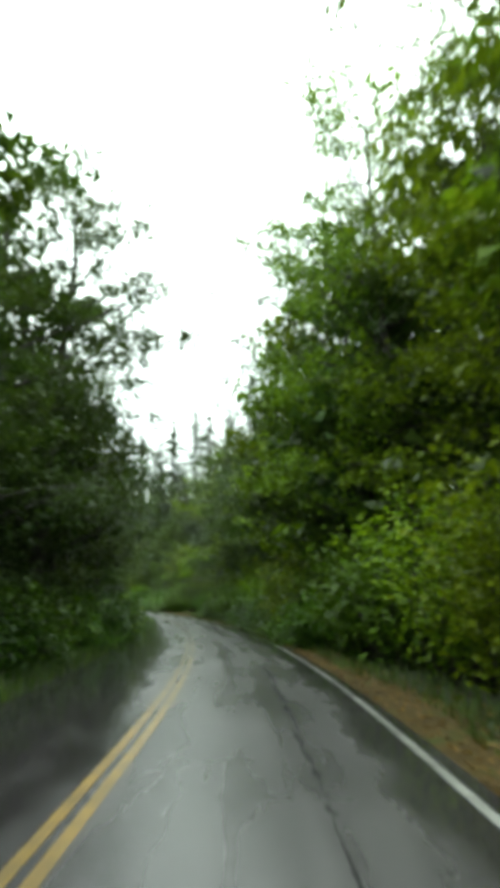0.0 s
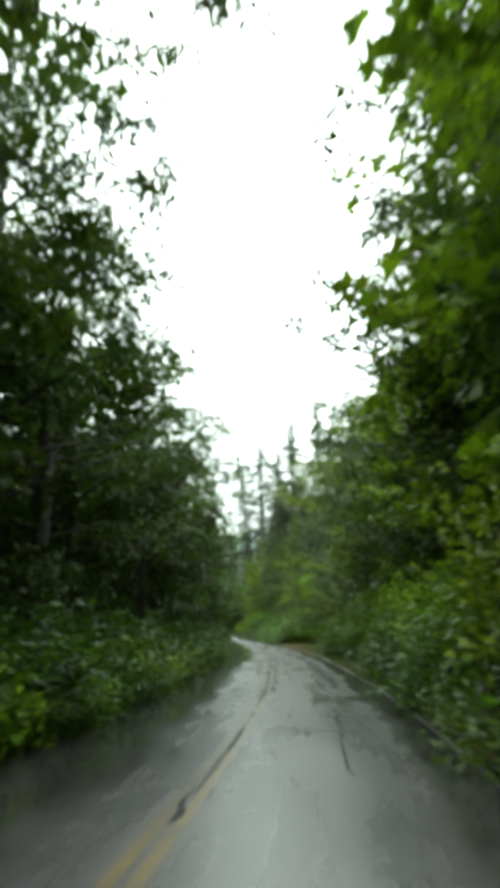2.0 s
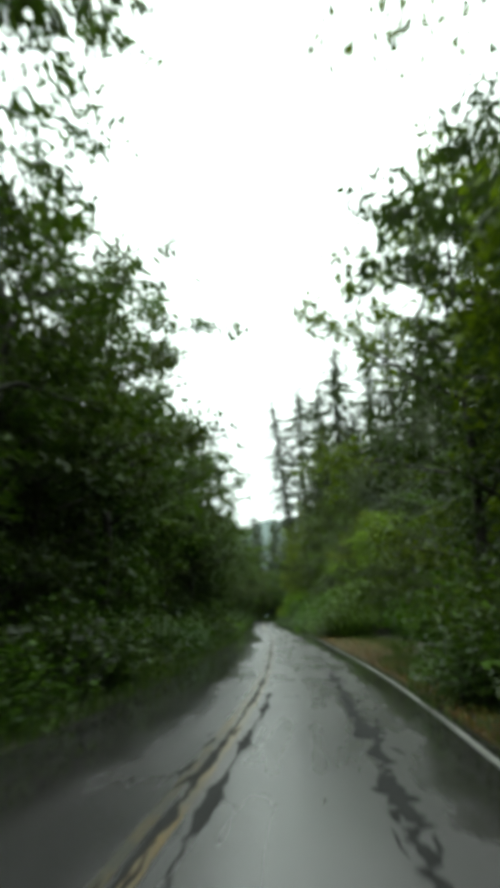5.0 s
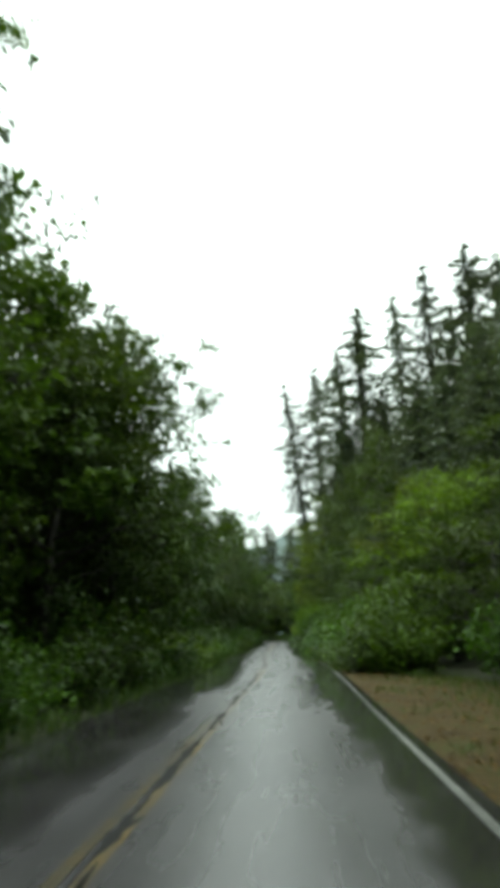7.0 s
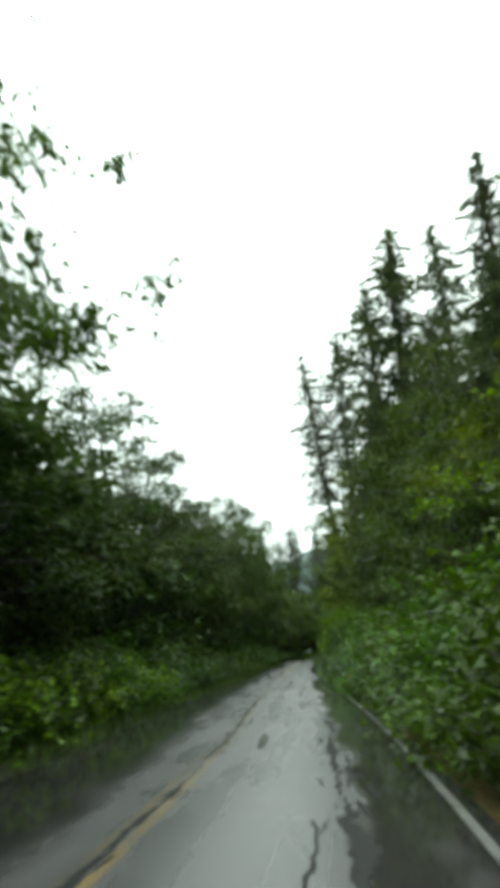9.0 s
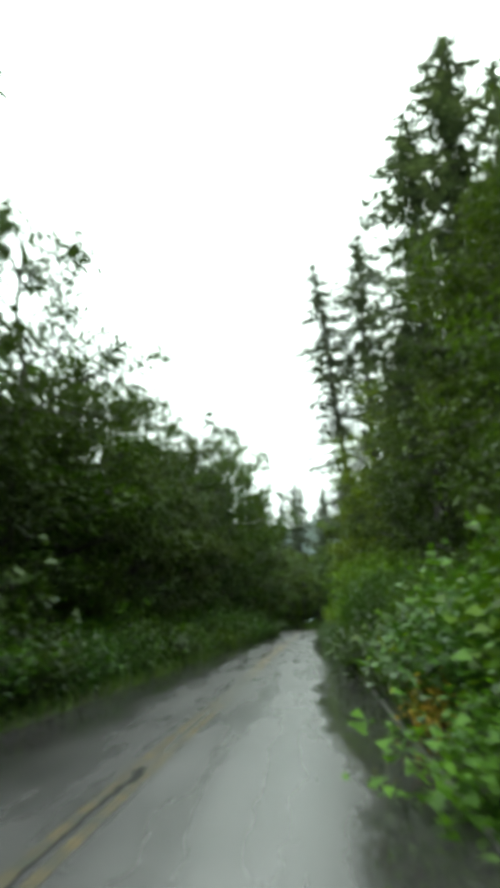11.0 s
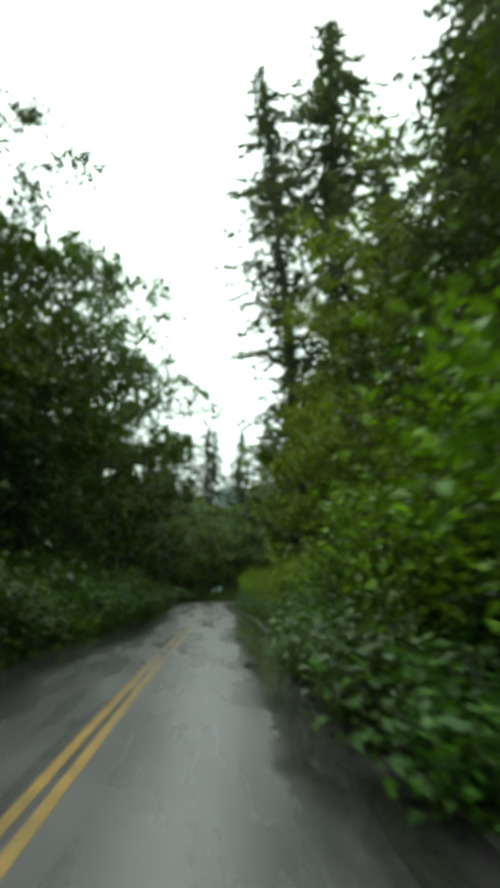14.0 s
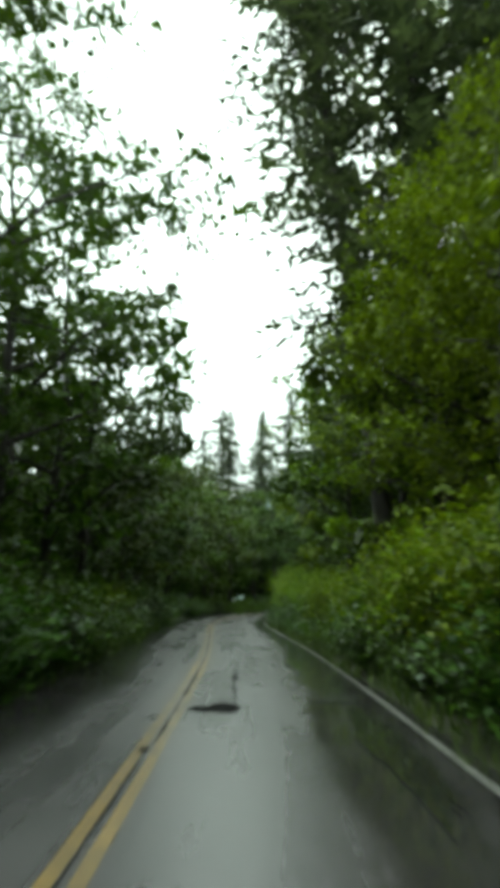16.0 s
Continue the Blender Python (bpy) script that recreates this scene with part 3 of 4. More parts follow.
crack(12, 25.5, 1.71, 401, 0.014, 0.05)
crack(36, 42, 1.46, 402, 0.022, 0.06)
crack(46.5, 52, 1.42, 411, 0.03, 0.06)
crack(47, 76, lambda s: 1.78 - 0.004 * (s - 47), 403, 0.15, 0.06)
crack(34, 50, -0.09, 405, 0.028, 0.03)
crack(50, 96, -0.09, 415, 0.05, 0.03)
crack(46, 58, 0.14, 412, 0.05, 0.03)
crack(58, 71, 0.22, 416, 0.05, 0.03)
crack(97, 103.5, -0.09, 406, 0.06, 0.02)
crack(103.5, 122, -0.09, 407, 0.04, 0.03)
crack(94, 112, 1.84, 408, 0.08, 0.08)
crack(98, 103, 1.5, 409, 0.03, 0.08)
crack(171.5, 176, 0.72, 410, 0.022, 0.06)
crack(164, 210, -0.09, 413, 0.02, 0.02)


def crack_shards(s0, s1, offset, spread, count, seed):
    """Short ragged splits beside a long crack."""
    r = np.random.default_rng(seed)
    verts, faces = [], []
    for i in range(count):
        s, o = r.uniform(s0, s1), offset + r.normal(0, spread)
        long, wide, turn = r.uniform(0.15, 0.8), r.uniform(0.01, 0.035), r.normal(0, 0.12)
        n = 7
        b = len(verts)
        for j in range(n):
            f = j / (n - 1)
            w = wide * math.sin(math.pi * (0.08 + 0.84 * f)) * r.uniform(0.5, 1.4)
            mid = o + turn * (f - 0.5) * long + r.normal(0, 0.012)
            verts += [on_road(s + (f - 0.5) * long, mid - w, 0.0048), on_road(s + (f - 0.5) * long, mid + w, 0.0048)]
        faces += [(b + 2 * j, b + 2 * j + 1, b + 2 * j + 3, b + 2 * j + 2) for j in range(n - 1)]
    return tagged(make("road_crack", verts, faces, M_TAR), "short ragged splits in the wet asphalt", "crack", kind="structure")


crack_shards(11, 26, 1.72, 0.04, 26, 425)
crack_shards(47, 79, 1.75, 0.13, 70, 421)
crack_shards(44, 118, -0.09, 0.08, 110, 422)
crack_shards(94, 112, 1.85, 0.2, 40, 423)
crack_shards(157, 164, -0.1, 0.05, 6, 424)
crack(160.8, 163.9, -0.09, 414, 0.03, 0.02)
DARK = "dark wet patch in the grey asphalt"
for s_, off_, l_, w_, seed_ in ((44.0, 1.75, 0.55, 1.5, 1), (44.4, 2.05, 0.8, 0.8, 2), (43.6, 1.55, 0.3, 0.9, 6), (108.8, 0.6, 2.8, 0.16, 3),
                                  (163.3, 1.85, 0.25, 0.9, 7), (162.5, 1.6, 0.1, 0.35, 12), (163.3, -1.1, 0.3, 1.1, 8), (162.6, -0.6, 0.14, 0.5, 14), (171.8, 2.2, 0.6, 0.8, 9), (143.0, 1.0, 0.16, 0.95, 10), (140.2, 1.08, 0.2, 0.6, 11), (142.0, 1.4, 0.1, 1.0, 13), (143.3, -1.0, 0.14, 0.9, 15)):
    blot("trim_asphalt_patch", DARK, M_PATCH, s_, off_, l_, w_, 500 + seed_, 0.0045 + 0.0003 * seed_)
# flat marks, no recess; their black stands in for the shade inside
for s_, off_, l_, w_, seed_ in ((171.0, 0.45, 0.95, 0.62, 21), (156.1, 1.72, 0.6, 0.14, 22), (163.1, -0.32, 0.5, 0.3, 23), (160.3, -0.5, 0.3, 0.22, 24), (174.4, 0.72, 0.5, 0.1, 25), (168.4, -0.12, 0.25, 0.1, 26), (163.0, 1.75, 0.22, 0.42, 27), (163.2, -1.15, 0.16, 0.7, 28)):
    blot("trim_pothole", "flat black pothole mark with the hollow's shade in its colour", M_HOLE, s_, off_, l_, w_, 500 + seed_, 0.0055, 22, 0.3)
PUDDLE = "shallow rain puddle on the wet asphalt"
for s_, off_, l_, w_, seed_ in ((145, 2.35, 5, 0.4, 4), (169, 2.35, 5, 0.45, 5)):
    blot("water_puddle", PUDDLE, M_WATER, s_, off_, l_, w_, 600 + seed_, 0.005 + 0.0012 * seed_, 48, 0.22)

# ---- trees and bushes ----
TREES_L = [
    broad_tree(11, 13.5, 4.4, M_LEAF, "tall green alder leaning over the wet road"),
    broad_tree(12, 12.5, 4.2, M_LEAF, "leafy green alder with gaps in its crown"),
    broad_tree(13, 13.0, 4.6, M_LEAF_D, "dark green broad-leaved tree beside the road"),
    broad_tree(14, 14.0, 4.0, M_LEAF_D, "dark slender broad-leaved tree", 130, 96),
]
TREES_R = [
    broad_tree(21, 14.0, 4.4, M_LEAF_Y, "yellow-green maple with hanging branches"),
    broad_tree(22, 12.5, 4.6, M_LEAF_Y, "broad yellow-green maple beside the road"),
    broad_tree(23, 14.0, 4.3, M_LEAF, "tall green alder with an uneven crown"),
    broad_tree(24, 13.0, 4.2, M_LEAF_D, "dark green broad-leaved tree"),
]
TREES_TALL = [
    broad_tree(25, 22.5, 5.6, M_LEAF_Y, "very tall yellow-green maple overhanging the road", 250, 106, 0.158, 0.05, 46),
    broad_tree(26, 21.0, 5.4, M_LEAF, "very tall green alder with an uneven crown", 240, 106, 0.158, 0.05, 46),
    broad_tree(27, 19.0, 5.2, M_LEAF_D, "very tall dark green tree with gaps in its crown", 220, 106, 0.158, 0.05, 42),
]
TREES_BACK = [
    broad_tree(31, 17.0, 5.0, M_LEAF_D, "dark forest tree behind the roadside", 80, 27, 0.58, 0.05, 22, False),
    broad_tree(32, 16.0, 5.0, M_LEAF, "green forest tree behind the roadside", 80, 27, 0.58, 0.05, 22, False),
]
TREES_FAR = [
    broad_tree(35, 13.5, 4.4, M_LEAF, "green roadside tree with an uneven crown", 95, 40, 0.36, 0.05, 24, False),
    broad_tree(36, 13.0, 4.5, M_LEAF_D, "dark green roadside tree with hanging branches", 95, 40, 0.36, 0.05, 24, False),
    broad_tree(37, 13.5, 4.5, M_LEAF_Y, "yellow-green roadside tree in full leaf", 100, 42, 0.34, 0.05, 24, False),
]
CONIFERS = [
    conifer(41, 44.0, 9.0, "tall dark spruce with drooping ragged branches", 0.28),
    conifer(42, 40.0, 8.0, "tall slender spruce with a pointed top", 0.28, 0.45),
    conifer(43, 30.0, 7.0, "dark spruce with dense branches", 0.25),
]
BUSH_BIG = [
    bush(51, 3.4, 1.8, M_BUSH_Y, "tall bright green bush with broad wet leaves", 0.14, 42, 84, 4, 0.76, 0.28),
    bush(52, 3.0, 1.9, M_BUSH, "dense green bush with broad wet leaves", 0.175, 38, 72),
    bush(53, 2.6, 1.7, M_BUSH, "leafy green bush overhanging the road's edge", 0.165, 36, 68),
]
BUSH_HEDGE = [
    bush(55, 3.4, 1.8, M_HEDGE, "tall bush with large drooping yellow-green leaves", 0.14, 52, 80, 4, 0.78, 0.15, 0.4),
    bush(56, 3.0, 1.9, M_BUSH_D, "tall bush with large glossy green leaves", 0.13, 52, 78, 4, 0.76, 0.2, 0.4),
]
BUSH_LOW = [
    bush(61, 1.5, 1.3, M_BUSH_D, "low green bramble bush at the road's edge", 0.14, 30, 48),
    bush(62, 1.2, 1.4, M_BUSH, "low bright green shrub at the road's edge", 0.14, 30, 48),
    bush(63, 1.9, 1.3, M_BUSH_D, "dark green shrub at the forest's edge", 0.145, 32, 52),
]


BUSH_BRIGHT = bush(64, 1.2, 1.3, M_BUSH_Y, "low bright green leafy shrub at the road's edge", 0.12, 30, 66)
BUSH_YELLOW = bush(71, 0.9, 0.6, M_AUTUMN, "small shrub with orange-yellow autumn leaves", 0.075, 22, 90)


# crown edge and tree height along each side
L_EDGE = [(-40, -2.5), (26, -2.5), (32, -2.1), (50, -2.2), (54, -2.8), (66, -2.8), (82, -2.7), (92, -3.3), (120, -3.6), (140, -3.3), (163, -3.0), (172, -2.0), (182, -2.0), (200, -2.4), (300, -2.6)]
L_HIGH = [(-40, 14), (6, 13), (19, 11.5), (24, 15), (29, 20.5), (42, 20), (50, 16.5), (62, 15.5), (75, 16.5), (92, 16.8), (103, 16), (105, 15), (107, 11.6), (113, 12.4), (118, 11.8), (124, 12.8), (136, 13.5), (142, 13), (152, 13), (158, 13.5), (163, 18), (168, 20.5), (178, 20), (186, 20.5), (194, 18), (205, 15.5), (300, 15)]
R_EDGE = [(-40, 4.6), (24, 4.4), (34, 2.9), (48, 2.9), (56, 3.4), (66, 3.1), (78, 3.2), (85, 7.4), (100, 7.2), (112, 5.4), (140, 5.6), (147, 6.2), (162, 6.0), (168, 4.2), (186, 3.9), (200, 4.0), (300, 4)]
R_HIGH = [(-40, 18), (20, 22), (30, 24.5), (47, 25.5), (54, 20.5), (61, 17), (67, 21), (79, 20.5), (86, 13), (96, 9.5), (106, 9.5), (118, 9), (127, 12), (134, 18), (140, 21), (150, 21), (158, 21), (165, 19), (173, 19), (180, 17), (190, 19), (202, 21), (216, 24), (234, 24), (300, 20)]


def plant_row(kinds, start, end, gap, edge, high, side, seed, inset=0.0, crown=4.3, base=13.2):
    r = np.random.default_rng(seed)
    s = start
    while s < end:
        proto = kinds[int(r.integers(len(kinds)))]
        tall = along(s, high) * r.uniform(0.78, 1.12)
        size = tall / base
        wide = 0.6 + 0.4 * size
        off = along(s, edge) + side * (crown * wide * 0.86 + inset) + r.normal(0, 0.35)
        x, y, _ = on_road(s, off)
        place(proto, x, y, -0.1, r.uniform(0, 360), wide, size / wide, r.normal(0, 1.5))
        s += gap * r.uniform(0.75, 1.25)


plant_row([TREES_TALL[2]], 6, 28, 4.6, L_EDGE, L_HIGH, -1, 127, 0.0, 5.2, 20.0)
plant_row([TREES_TALL[2], TREES_TALL[1]], 29, 48, 5.4, L_EDGE, L_HIGH, -1, 101, 0.0, 5.2, 20.0)
plant_row(TREES_L, 51, 168, 5.0, L_EDGE, L_HIGH, -1, 124)
plant_row(TREES_L[:2], 169, 186, 5.2, L_EDGE, L_HIGH, -1, 128)
plant_row([TREES_TALL[0], TREES_TALL[0], TREES_TALL[1]], 6, 36, 5.4, R_EDGE, R_HIGH, 1, 102, 0.0, 5.4, 21.5)
plant_row(TREES_TALL[1:], 38, 62, 4.6, R_EDGE, R_HIGH, 1, 131, 0.0, 5.4, 21.5)
plant_row([TREES_R[0], TREES_R[2], TREES_R[3]], 65, 80, 4.4, R_EDGE, R_HIGH, 1, 117)
plant_row(TREES_R[2:], 82, 134, 5.0, R_EDGE, R_HIGH, 1, 115)
plant_row(TREES_R[2:], 136, 150, 5.0, R_EDGE, R_HIGH, 1, 116)
plant_row(TREES_R[2:], 151, 164, 4.6, R_EDGE, R_HIGH, 1, 120)
plant_row(TREES_R[:3], 166, 186, 4.7, R_EDGE, R_HIGH, 1, 126)
plant_row(TREES_FAR[:2], 187, 275, 5.0, L_EDGE, L_HIGH, -1, 107)
plant_row(TREES_FAR, 187, 248, 5.0, R_EDGE, R_HIGH, 1, 108)
plant_row(TREES_FAR, -14, 5, 5.0, L_EDGE, L_HIGH, -1, 109)
plant_row(TREES_FAR, -14, 5, 5.0, R_EDGE, R_HIGH, 1, 110)
plant_row(TREES_FAR[:2], 58, 122, 4.2, L_EDGE, [(a, b * 0.92) for a, b in L_HIGH], -1, 111, 2.0)
plant_row(TREES_FAR[1:], 16, 80, 4.6, R_EDGE, [(a, b * 0.9) for a, b in R_HIGH], 1, 114, 1.8)
plant_row(TREES_FAR[1:], 34, 58, 4.0, R_EDGE, [(a, b * 0.85) for a, b in R_HIGH], 1, 121, 0.6)
plant_row(TREES_FAR[:2], 152, 166, 6.0, L_EDGE, [(a, b * 0.95) for a, b in L_HIGH], -1, 113, 1.6)
plant_row(TREES_L, 98, 103.5, 3.0, L_EDGE, L_HIGH, -1, 119, 0.7)
plant_row(TREES_FAR[:2], 96, 142, 4.6, L_EDGE, [(a, b * 0.8) for a, b in L_HIGH], -1, 118, 1.0)
plant_row(TREES_FAR[:2], 20, 58, 6.0, L_EDGE, [(a, b * 0.92) for a, b in L_HIGH], -1, 112, 2.4)
plant_row(TREES_BACK, 2, 270, 5.0, L_EDGE, [(a, b * 0.98) for a, b in L_HIGH], -1, 103, 5.5, 5.0, 16.5)
plant_row(TREES_BACK, 2, 235, 5.2, R_EDGE, [(a, b * 0.98) for a, b in R_HIGH], 1, 104, 5.5, 5.0, 16.5)

# the wood that closes the road's far end
for i_ in range(26):
    gx, gy = -55.5 + 4.6 * (i_ % 13) + 1.5 * math.sin(i_ * 2.1), 262 + 8 * (i_ // 13) + 2 * math.sin(i_ * 1.3)
    if from_road(gx, gy - 12) > 8:
        place(TREES_BACK[i_ % 2], gx, gy - 12, 0.0, i_ * 77, 1.1, 1.0 + 0.15 * math.sin(i_))

# tall conifers: a pair beyond the road's far end, a group short of it, others far off


def conifer_at(kind, x, y, high, wide=1.0, turn=0.0, lean=0.0):
    if from_road(x, y) < 7:
        return
    m = Matrix.Translation((x, y, -0.1)) @ Matrix.Rotation(radians(lean), 4, "Y") @ Matrix.Rotation(radians(turn), 4, "Z")
    size = high / CONIFER_HIGH[kind]
    wide = wide * (1.05, 1.2, 1.0)[kind]
    m = m @ Matrix.Diagonal((size * wide, size * wide, size, 1))
    if PROTO_FREE.get(CONIFERS[kind].name, True):
        PROTO_FREE[CONIFERS[kind].name] = False
        CONIFERS[kind].matrix_basis = m
    else:
        copy_thing(CONIFERS[kind], m @ Matrix.Diagonal((*(1 / c for c in CONIFERS[kind].scale), 1)))


CONIFER_HIGH = [44.0, 40.0, 30.0]
for row in (
    (0, -11.6, 190.0, 47.8, 1.0, 20, -6.0), (1, -9.2, 187.0, 49.6, 1.1, 80, -3.2),
    (1, -1.2, 154.0, 43.7, 1.15, 140, -1.2), (1, -4.0, 154.5, 37.5, 0.95, 200, -0.5), (0, 4.0, 165.0, 50.0, 1.05, 30, 0.0), (0, 6.6, 146.0, 43.0, 1.0, 70, 0),
    (1, 10.0, 141.0, 42.0, 1.2, 10, 0), (2, 0.9, 154.0, 32.0, 1.0, 50, 0), (2, 4.6, 147.0, 28.0, 1.0, 300, 0), (2, -5.3, 160.0, 27.0, 1.0, 260, 0),
    (2, -3.9, 170.0, 30.0, 1.0, 160, 0), (0, -1.4, 180.0, 38.0, 1.0, 190, 0), (2, -6.4, 186.0, 33.0, 1.0, 100, 0), (0, -5.5, 196.0, 42.0, 1.0, 10, 0),
    (2, -9.0, 206.0, 36.0, 1.0, 230, 0), (2, 1.6, 190.0, 36.0, 1.0, 30, 0),
    (2, 6.5, 112.0, 19.0, 1.2, 15, 0), (2, 9.5, 117.0, 24.0, 1.2, 95, 0), (2, 5.0, 121.0, 20.0, 1.2, 175, 0), (2, 8.0, 126.0, 26.0, 1.2, 245, 0), (2, 3.5, 130.0, 23.0, 1.2, 310, 0),
    (2, 4.5, 137.0, 25.0, 1.2, 55, 0), (2, 1.0, 142.0, 25.0, 1.15, 135, 0), (2, -0.5, 148.0, 24.0, 1.15, 215, 0), (2, 11.5, 106.0, 22.0, 1.2, 285, 0), (2, 13.0, 98.0, 21.0, 1.2, 340, 0),
    (2, 12.0, 133.0, 36.0, 1.2, 40, 0), (1, 15.5, 128.0, 38.0, 1.2, 120, 0), (2, 7.6, 138.0, 33.0, 1.1, 250, 0),
    (2, -42.5, 262.0, 33.0, 1.0, 0, 0), (2, -38.0, 265.0, 31.0, 1.0, 60, 0), (1, -47.5, 268.0, 34.0, 1.3, 90, 0), (2, -52.5, 264.0, 31.0, 1.0, 150, 0),
    (2, -33.0, 262.0, 33.0, 1.0, 220, 0), (1, -35.5, 271.0, 36.0, 1.3, 270, 0), (2, -58.5, 268.0, 30.0, 1.0, 310, 0), (2, -28.5, 268.0, 34.0, 1.0, 20, 0),
    (1, -23.5, 262.0, 36.0, 1.3, 110, 0), (2, -18.5, 266.0, 35.0, 1.0, 170, 0), (2, -45.0, 274.0, 35.0, 1.0, 200, 0), (2, -13.5, 258.0, 34.0, 1.0, 260, 0), (2, -26.0, 252.0, 30.0, 1.0, 75, 0),
):
    conifer_at(*row)


def bush_row(kinds, start, end, gap, off, jitter, size0, size1, seed):
    r = np.random.default_rng(seed)
    s = start
    while s < end:
        o = off(s) if callable(off) else off
        x, y, _ = on_road(s, o + r.normal(0, jitter))
        place(kinds[int(r.integers(len(kinds)))], x, y, -0.08, r.uniform(0, 360), r.uniform(size0, size1), r.uniform(0.85, 1.15))
        s += gap * r.uniform(0.7, 1.3)


# only the dark-leaved shrub: its colour stands in for shade beneath the trees
bush_row(BUSH_LOW[2:], 5, 32, 3.2, -4.4, 0.2, 0.75, 1.0, 228)
bush_row(BUSH_LOW, 33, 250, 2.5, -3.7, 0.2, 0.8, 1.2, 201)
bush_row(BUSH_LOW, 26, 208, 5.2, -5.3, 0.4, 1.2, 1.7, 202)
bush_row(BUSH_BIG, 31, 52, 2.5, lambda s: 4.9 + 0.3 * math.sin(s), 0.2, 0.95, 1.15, 203)
bush_row(BUSH_BIG[1:], 53, 76, 2.9, lambda s: 5.4 + 0.4 * math.sin(s), 0.25, 0.8, 1.05, 224)
bush_row(BUSH_BIG[1:], 78, 101, 2.9, lambda s: 9.2, 0.4, 0.9, 1.25, 204)
bush_row(BUSH_BIG[1:], 103, 131, 2.3, lambda s: 5.55 + 0.25 * math.sin(s * 0.6), 0.2, 1.05, 1.3, 205)
bush_row(BUSH_HEDGE[1:], 130.5, 139, 2.0, lambda s: 5.6 + 0.25 * math.sin(s * 0.6), 0.2, 0.9, 1.08, 227)
bush_row(BUSH_HEDGE, 139.5, 161, 2.0, lambda s: (5.6 if s < 141 else 5.3) + 0.25 * math.sin(s * 0.6), 0.2, 1.0, 1.2, 217)
bush_row([BUSH_BIG[0], BUSH_BIG[0], BUSH_BIG[1]], 161, 178, 2.2, lambda s: 5.25 + 0.2 * math.sin(s * 0.6), 0.2, 0.92, 1.06, 218)
bush_row([BUSH_BIG[0], BUSH_BIG[0], BUSH_BIG[1]], 178, 200, 2.2, lambda s: 5.0 + 0.2 * math.sin(s * 0.6), 0.2, 0.7, 0.88, 226)
bush_row(BUSH_BIG, 201, 250, 2.5, lambda s: 5.1 + 0.2 * math.sin(s * 0.6), 0.2, 0.85, 1.1, 215)
bush_row(BUSH_LOW, 104, 134, 2.3, 4.1, 0.15, 0.85, 1.15, 206)
# dark-leaved kinds only, their colour imitating the shade at the hedge's foot
bush_row([BUSH_LOW[0], BUSH_LOW[2]], 134, 142.5, 1.7, 3.5, 0.08, 0.85, 1.0, 219)
bush_row([BUSH_LOW[0], BUSH_LOW[2]], 147.5, 156, 1.6, 3.15, 0.08, 0.85, 1.0, 221)
bush_row([BUSH_LOW[0], BUSH_LOW[2]], 156.5, 162, 1.7, 3.95, 0.08, 0.85, 1.0, 229)
bush_row([BUSH_LOW[2], BUSH_LOW[0]], 155, 180, 2.6, -3.45, 0.15, 0.95, 1.25, 222)
bush_row([BUSH_LOW[0], BUSH_LOW[1]], 31, 46, 2.4, -3.1, 0.12, 0.75, 0.95, 223)
bush_row(BUSH_LOW, 161, 208, 2.8, 4.15, 0.12, 0.7, 0.95, 216)
bush_row(BUSH_BIG[1:], 122, 206, 4.0, -6.6, 0.4, 0.75, 1.0, 220)
bush_row(BUSH_LOW, 31, 50, 2.0, 3.8, 0.15, 0.75, 1.0, 207)
bush_row(BUSH_LOW, 51, 72, 2.8, 4.5, 0.2, 0.7, 1.0, 225)


def bush_at(kind, s, off, size, tall=1.0):
    x, y, _ = on_road(s, off)
    place(kind, x, y, -0.08, s * 40, size, tall)


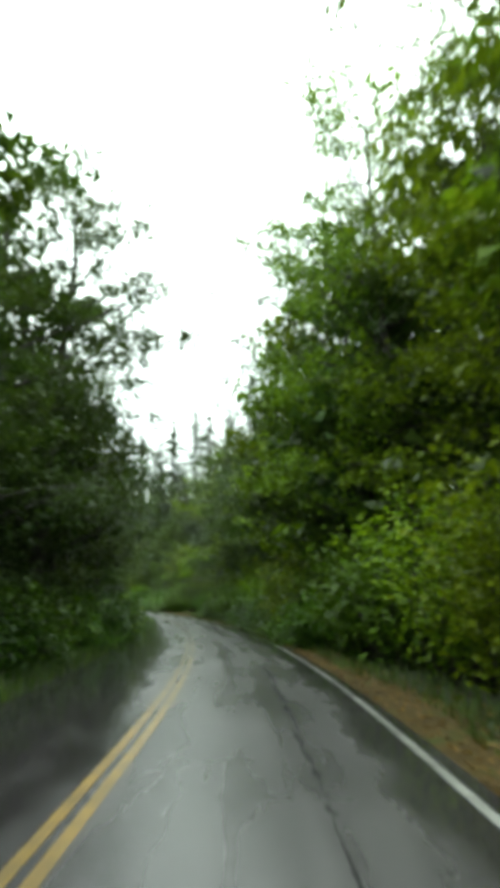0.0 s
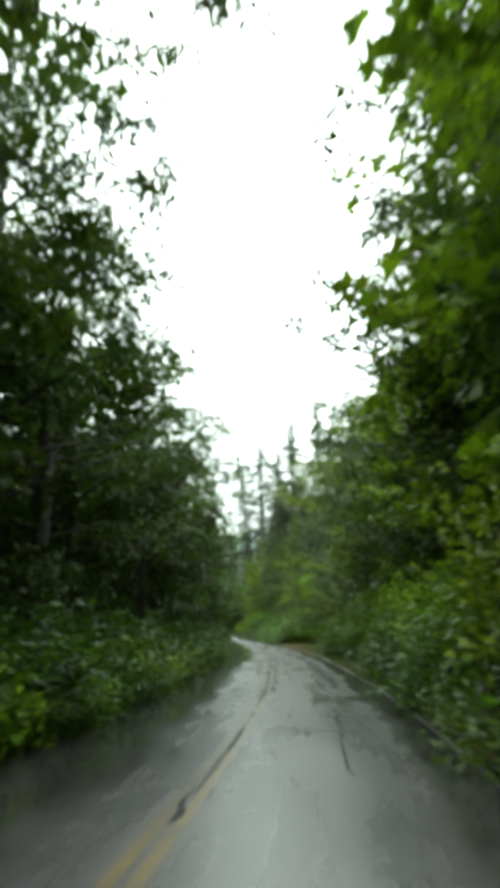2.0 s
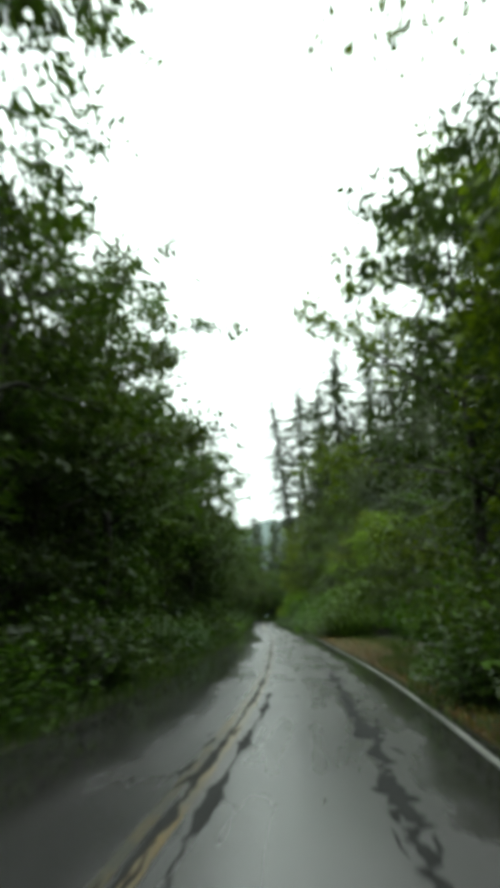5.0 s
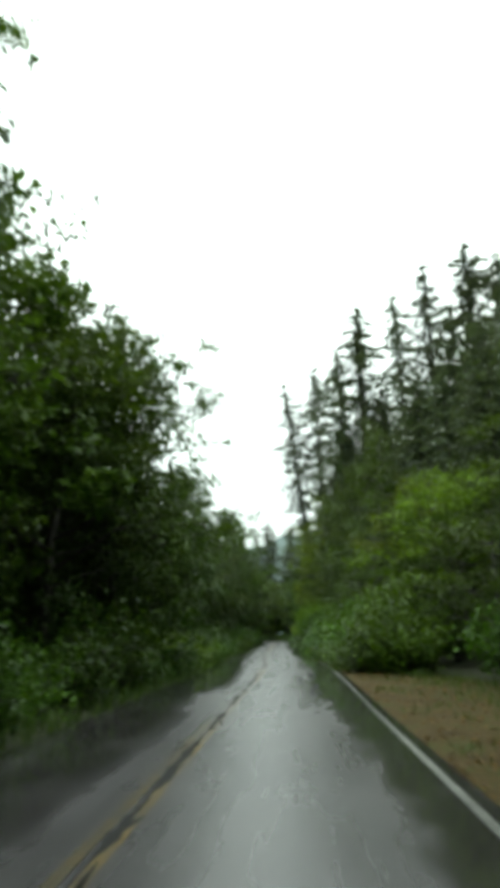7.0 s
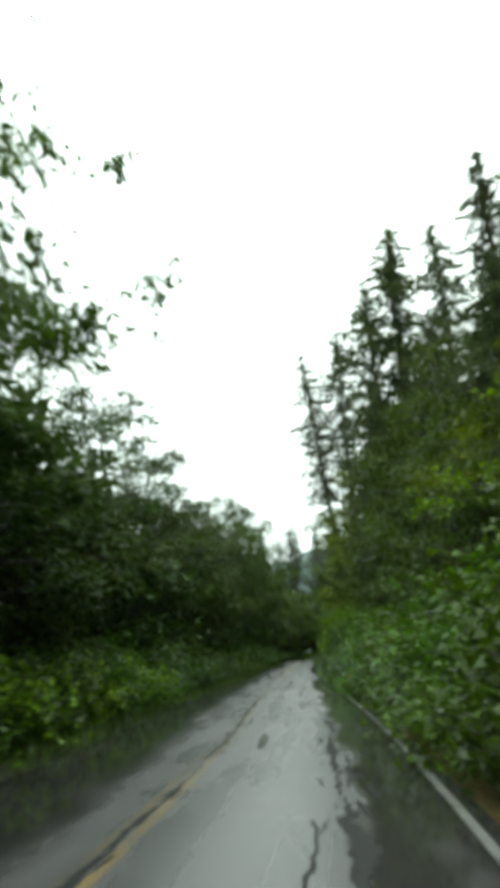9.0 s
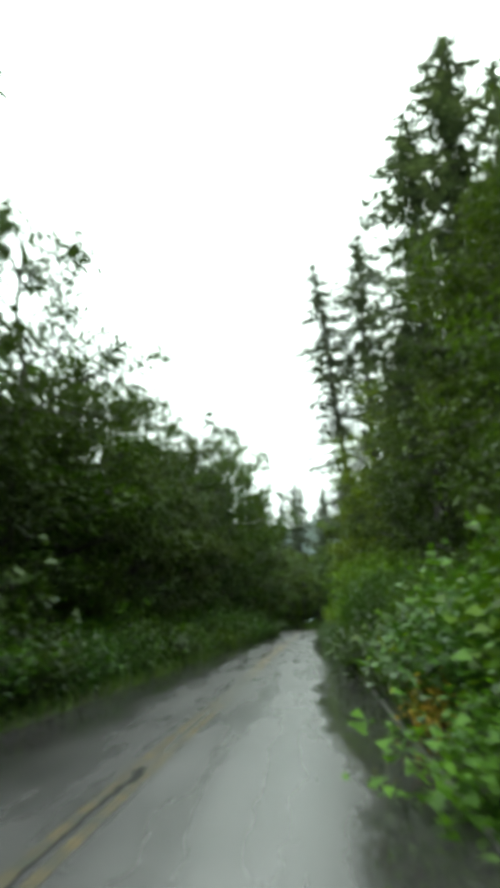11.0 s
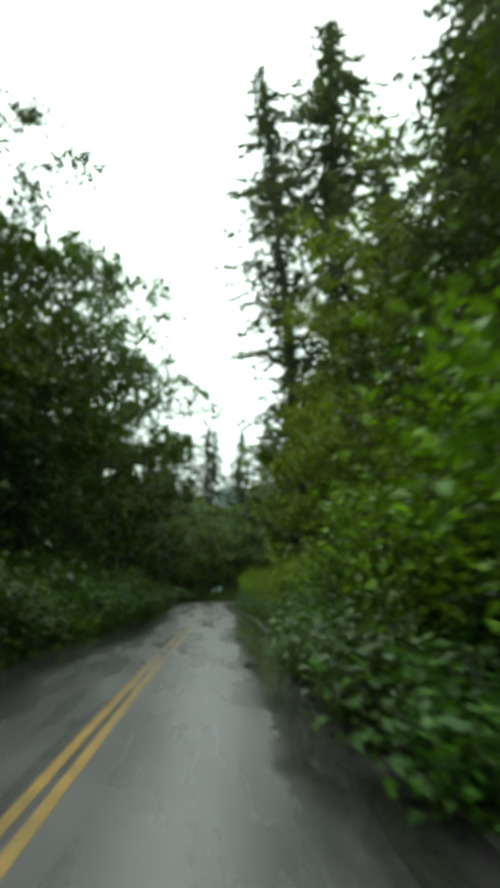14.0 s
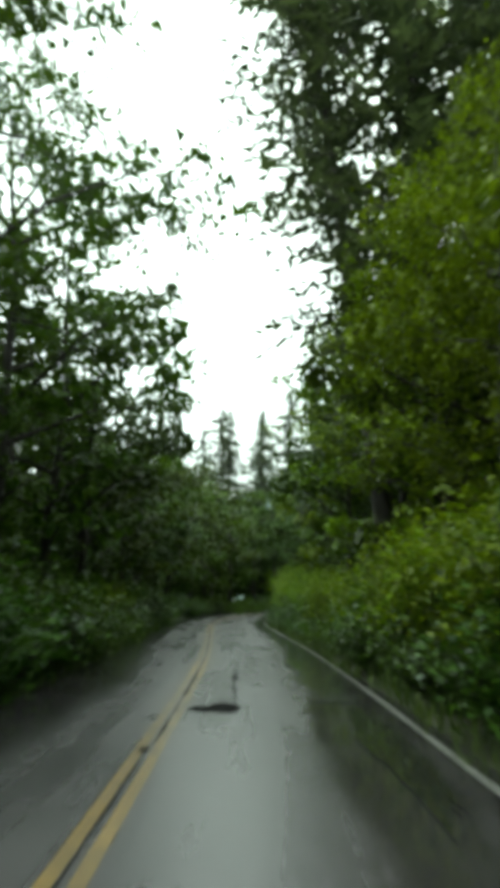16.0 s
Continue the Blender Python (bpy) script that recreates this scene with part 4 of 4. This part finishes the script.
for kind_, s_, off_, high_ in ((TREES_R[1], 110.5, 9.6, 11.5), (TREES_R[0], 116.5, 10.5, 11.0), (TREES_L[0], 103.3, -5.1, 15.0), (TREES_L[1], 100.6, -5.0, 14.5), (TREES_L[1], 138.5, -7.4, 12.8), (TREES_L[0], 143.5, -7.2, 12.6), (TREES_L[3], 149.0, -7.4, 13.4)):
    x_, y_, _ = on_road(s_, off_)
    place(kind_, x_, y_, -0.1, s_ * 31, 0.95, high_ / 13.2 / 0.95)
for row in ((BUSH_BIG[0], 19.2, 5.7, 1.2), (BUSH_BIG[0], 22.2, 5.6, 1.2), (BUSH_BIG[1], 25.2, 5.2, 1.3), (BUSH_BIG[1], 28.4, 5.4, 1.25), (BUSH_BRIGHT, 36.5, -3.5, 0.9), (BUSH_BRIGHT, 40, -3.5, 1.0), (BUSH_BRIGHT, 43, -3.6, 1.1), (BUSH_BRIGHT, 45.5, -3.4, 0.9), (BUSH_BRIGHT, 48, -3.6, 1.1), (BUSH_BRIGHT, 104, -4.0, 1.1), (BUSH_BRIGHT, 108, -4.2, 1.25), (BUSH_BRIGHT, 112, -4.1, 1.2), (BUSH_BRIGHT, 117, -4.1, 1.2),
            (BUSH_HEDGE[0], 149.2, 6.4, 1.35), (BUSH_HEDGE[0], 152.4, 6.3, 1.35), (BUSH_HEDGE[0], 154.2, 5.6, 1.2), (BUSH_HEDGE[0], 157.0, 5.3, 1.2), (BUSH_HEDGE[1], 147.6, 5.5, 1.2),
            (BUSH_LOW[0], 149.5, 3.8, 0.8), (BUSH_LOW[2], 155.6, 3.75, 0.8), (BUSH_BIG[0], 170, 4.9, 0.98), (BUSH_BIG[0], 173.5, 4.9, 0.95), (BUSH_BIG[0], 177, 4.8, 0.85), (BUSH_BIG[0], 181, 4.8, 0.75), (BUSH_BIG[0], 184, -4.4, 0.5), (BUSH_BIG[0], 187.5, -4.4, 0.6), (BUSH_BIG[0], 191, -4.2, 0.65),
            (BUSH_BRIGHT, 126.8, 4.7, 1.4), (BUSH_BRIGHT, 129.2, 4.8, 1.3), (BUSH_BIG[0], 133.0, 5.3, 0.8), (BUSH_HEDGE[0], 147.4, 4.9, 1.3, 1.05), (BUSH_HEDGE[0], 150.2, 5.0, 1.3, 1.05), (BUSH_HEDGE[1], 140.0, 5.6, 1.2), (BUSH_HEDGE[1], 136.5, 5.7, 1.15), (BUSH_YELLOW, 124.6, 3.5, 0.85)):
    bush_at(*row)


# ---- the wood behind, to both sides ----
def far_wood():
    r = np.random.default_rng(909)
    centres = []
    for i in range(1900):
        side = r.choice((-1, 1))
        x, y, _ = on_road(r.uniform(-50, 325), side * (16 + 64 * r.random() ** 1.3))
        if from_road(x, y) < 15:
            continue
        high = r.uniform(11, 19)
        n = 44
        h = r.uniform(0.15, 1.0, n)
        rad = 3.6 * np.sin(np.pi * np.clip(0.2 + 0.8 * h, 0, 1)) ** 0.6 * r.uniform(0.4, 1.0, n)
        a = r.uniform(0, 2 * math.pi, n)
        centres.append(np.c_[x + rad * np.cos(a), y + rad * np.sin(a), h * high])
    return tagged(make("woodland", *leaves(r, np.concatenate(centres), 1.7, 0.95, 0.5, corners=3), M_LEAF_D), "dense green woodland stretching away from the road", "wood", kind="stuff")


far_wood()


# ---- grass and fallen leaves ----
def grass(name, label, seed, count, span, offsets, tall):
    r = np.random.default_rng(seed)
    verts, faces = [], []
    for i in range(count):
        s = r.uniform(*span)
        lo, hi = offsets
        lo = lo(s) if callable(lo) else lo
        p = on_road(s, lo + (hi - lo) * r.random() ** 1.4, -0.09)
        a = r.uniform(0, 2 * math.pi)
        h = tall * r.uniform(0.45, 1.25)
        d = np.array([math.cos(a), math.sin(a), 0])
        e = np.array([-d[1], d[0], 0]) * 0.012
        bend = d * h * r.uniform(0.15, 0.6)
        b = len(verts)
        verts += [p - e, p + e, p + bend * 0.4 + e * 0.8 + (0, 0, h * 0.6), p + bend * 0.4 - e * 0.8 + (0, 0, h * 0.6), p + bend + (0, 0, h)]
        faces += [(b, b + 1, b + 2, b + 3), (b + 3, b + 2, b + 4)]
    return tagged(make(name, verts, faces, M_GRASS), label, "grass", kind="stuff")


grass("grass", "wet green grass along the road's edge", 301, 16000, (5, 200), (LEFT_EDGE - 0.02, -4.2), 0.34)
grass("grass", "wet green grass between the verge and the bushes", 302, 14000, (5, 200), (lambda s: verge_out(s) - 0.35, 5.2), 0.32)
grass("grass", "yellowing wet grass on the gravel pull-out", 304, 7000, (72, 112), (lambda s: 4.2 + 0.8 * math.sin(s * 1.3), 9.5), 0.2)
_r = np.random.default_rng(303)
_c = []
for _ in range(6500):
    _s = _r.uniform(0, 108)
    _c.append(on_road(_s, RIGHT_EDGE + (verge_out(_s) + 0.5 - RIGHT_EDGE) * _r.random(), 0.012 + 0.02 * _r.random()))
tagged(make("fallen_leaves", *leaves(_r, np.array(_c), 0.09, 0.7, 3.0), M_LITTER), "rust-brown fallen leaves on the verge", "leaves", kind="stuff")
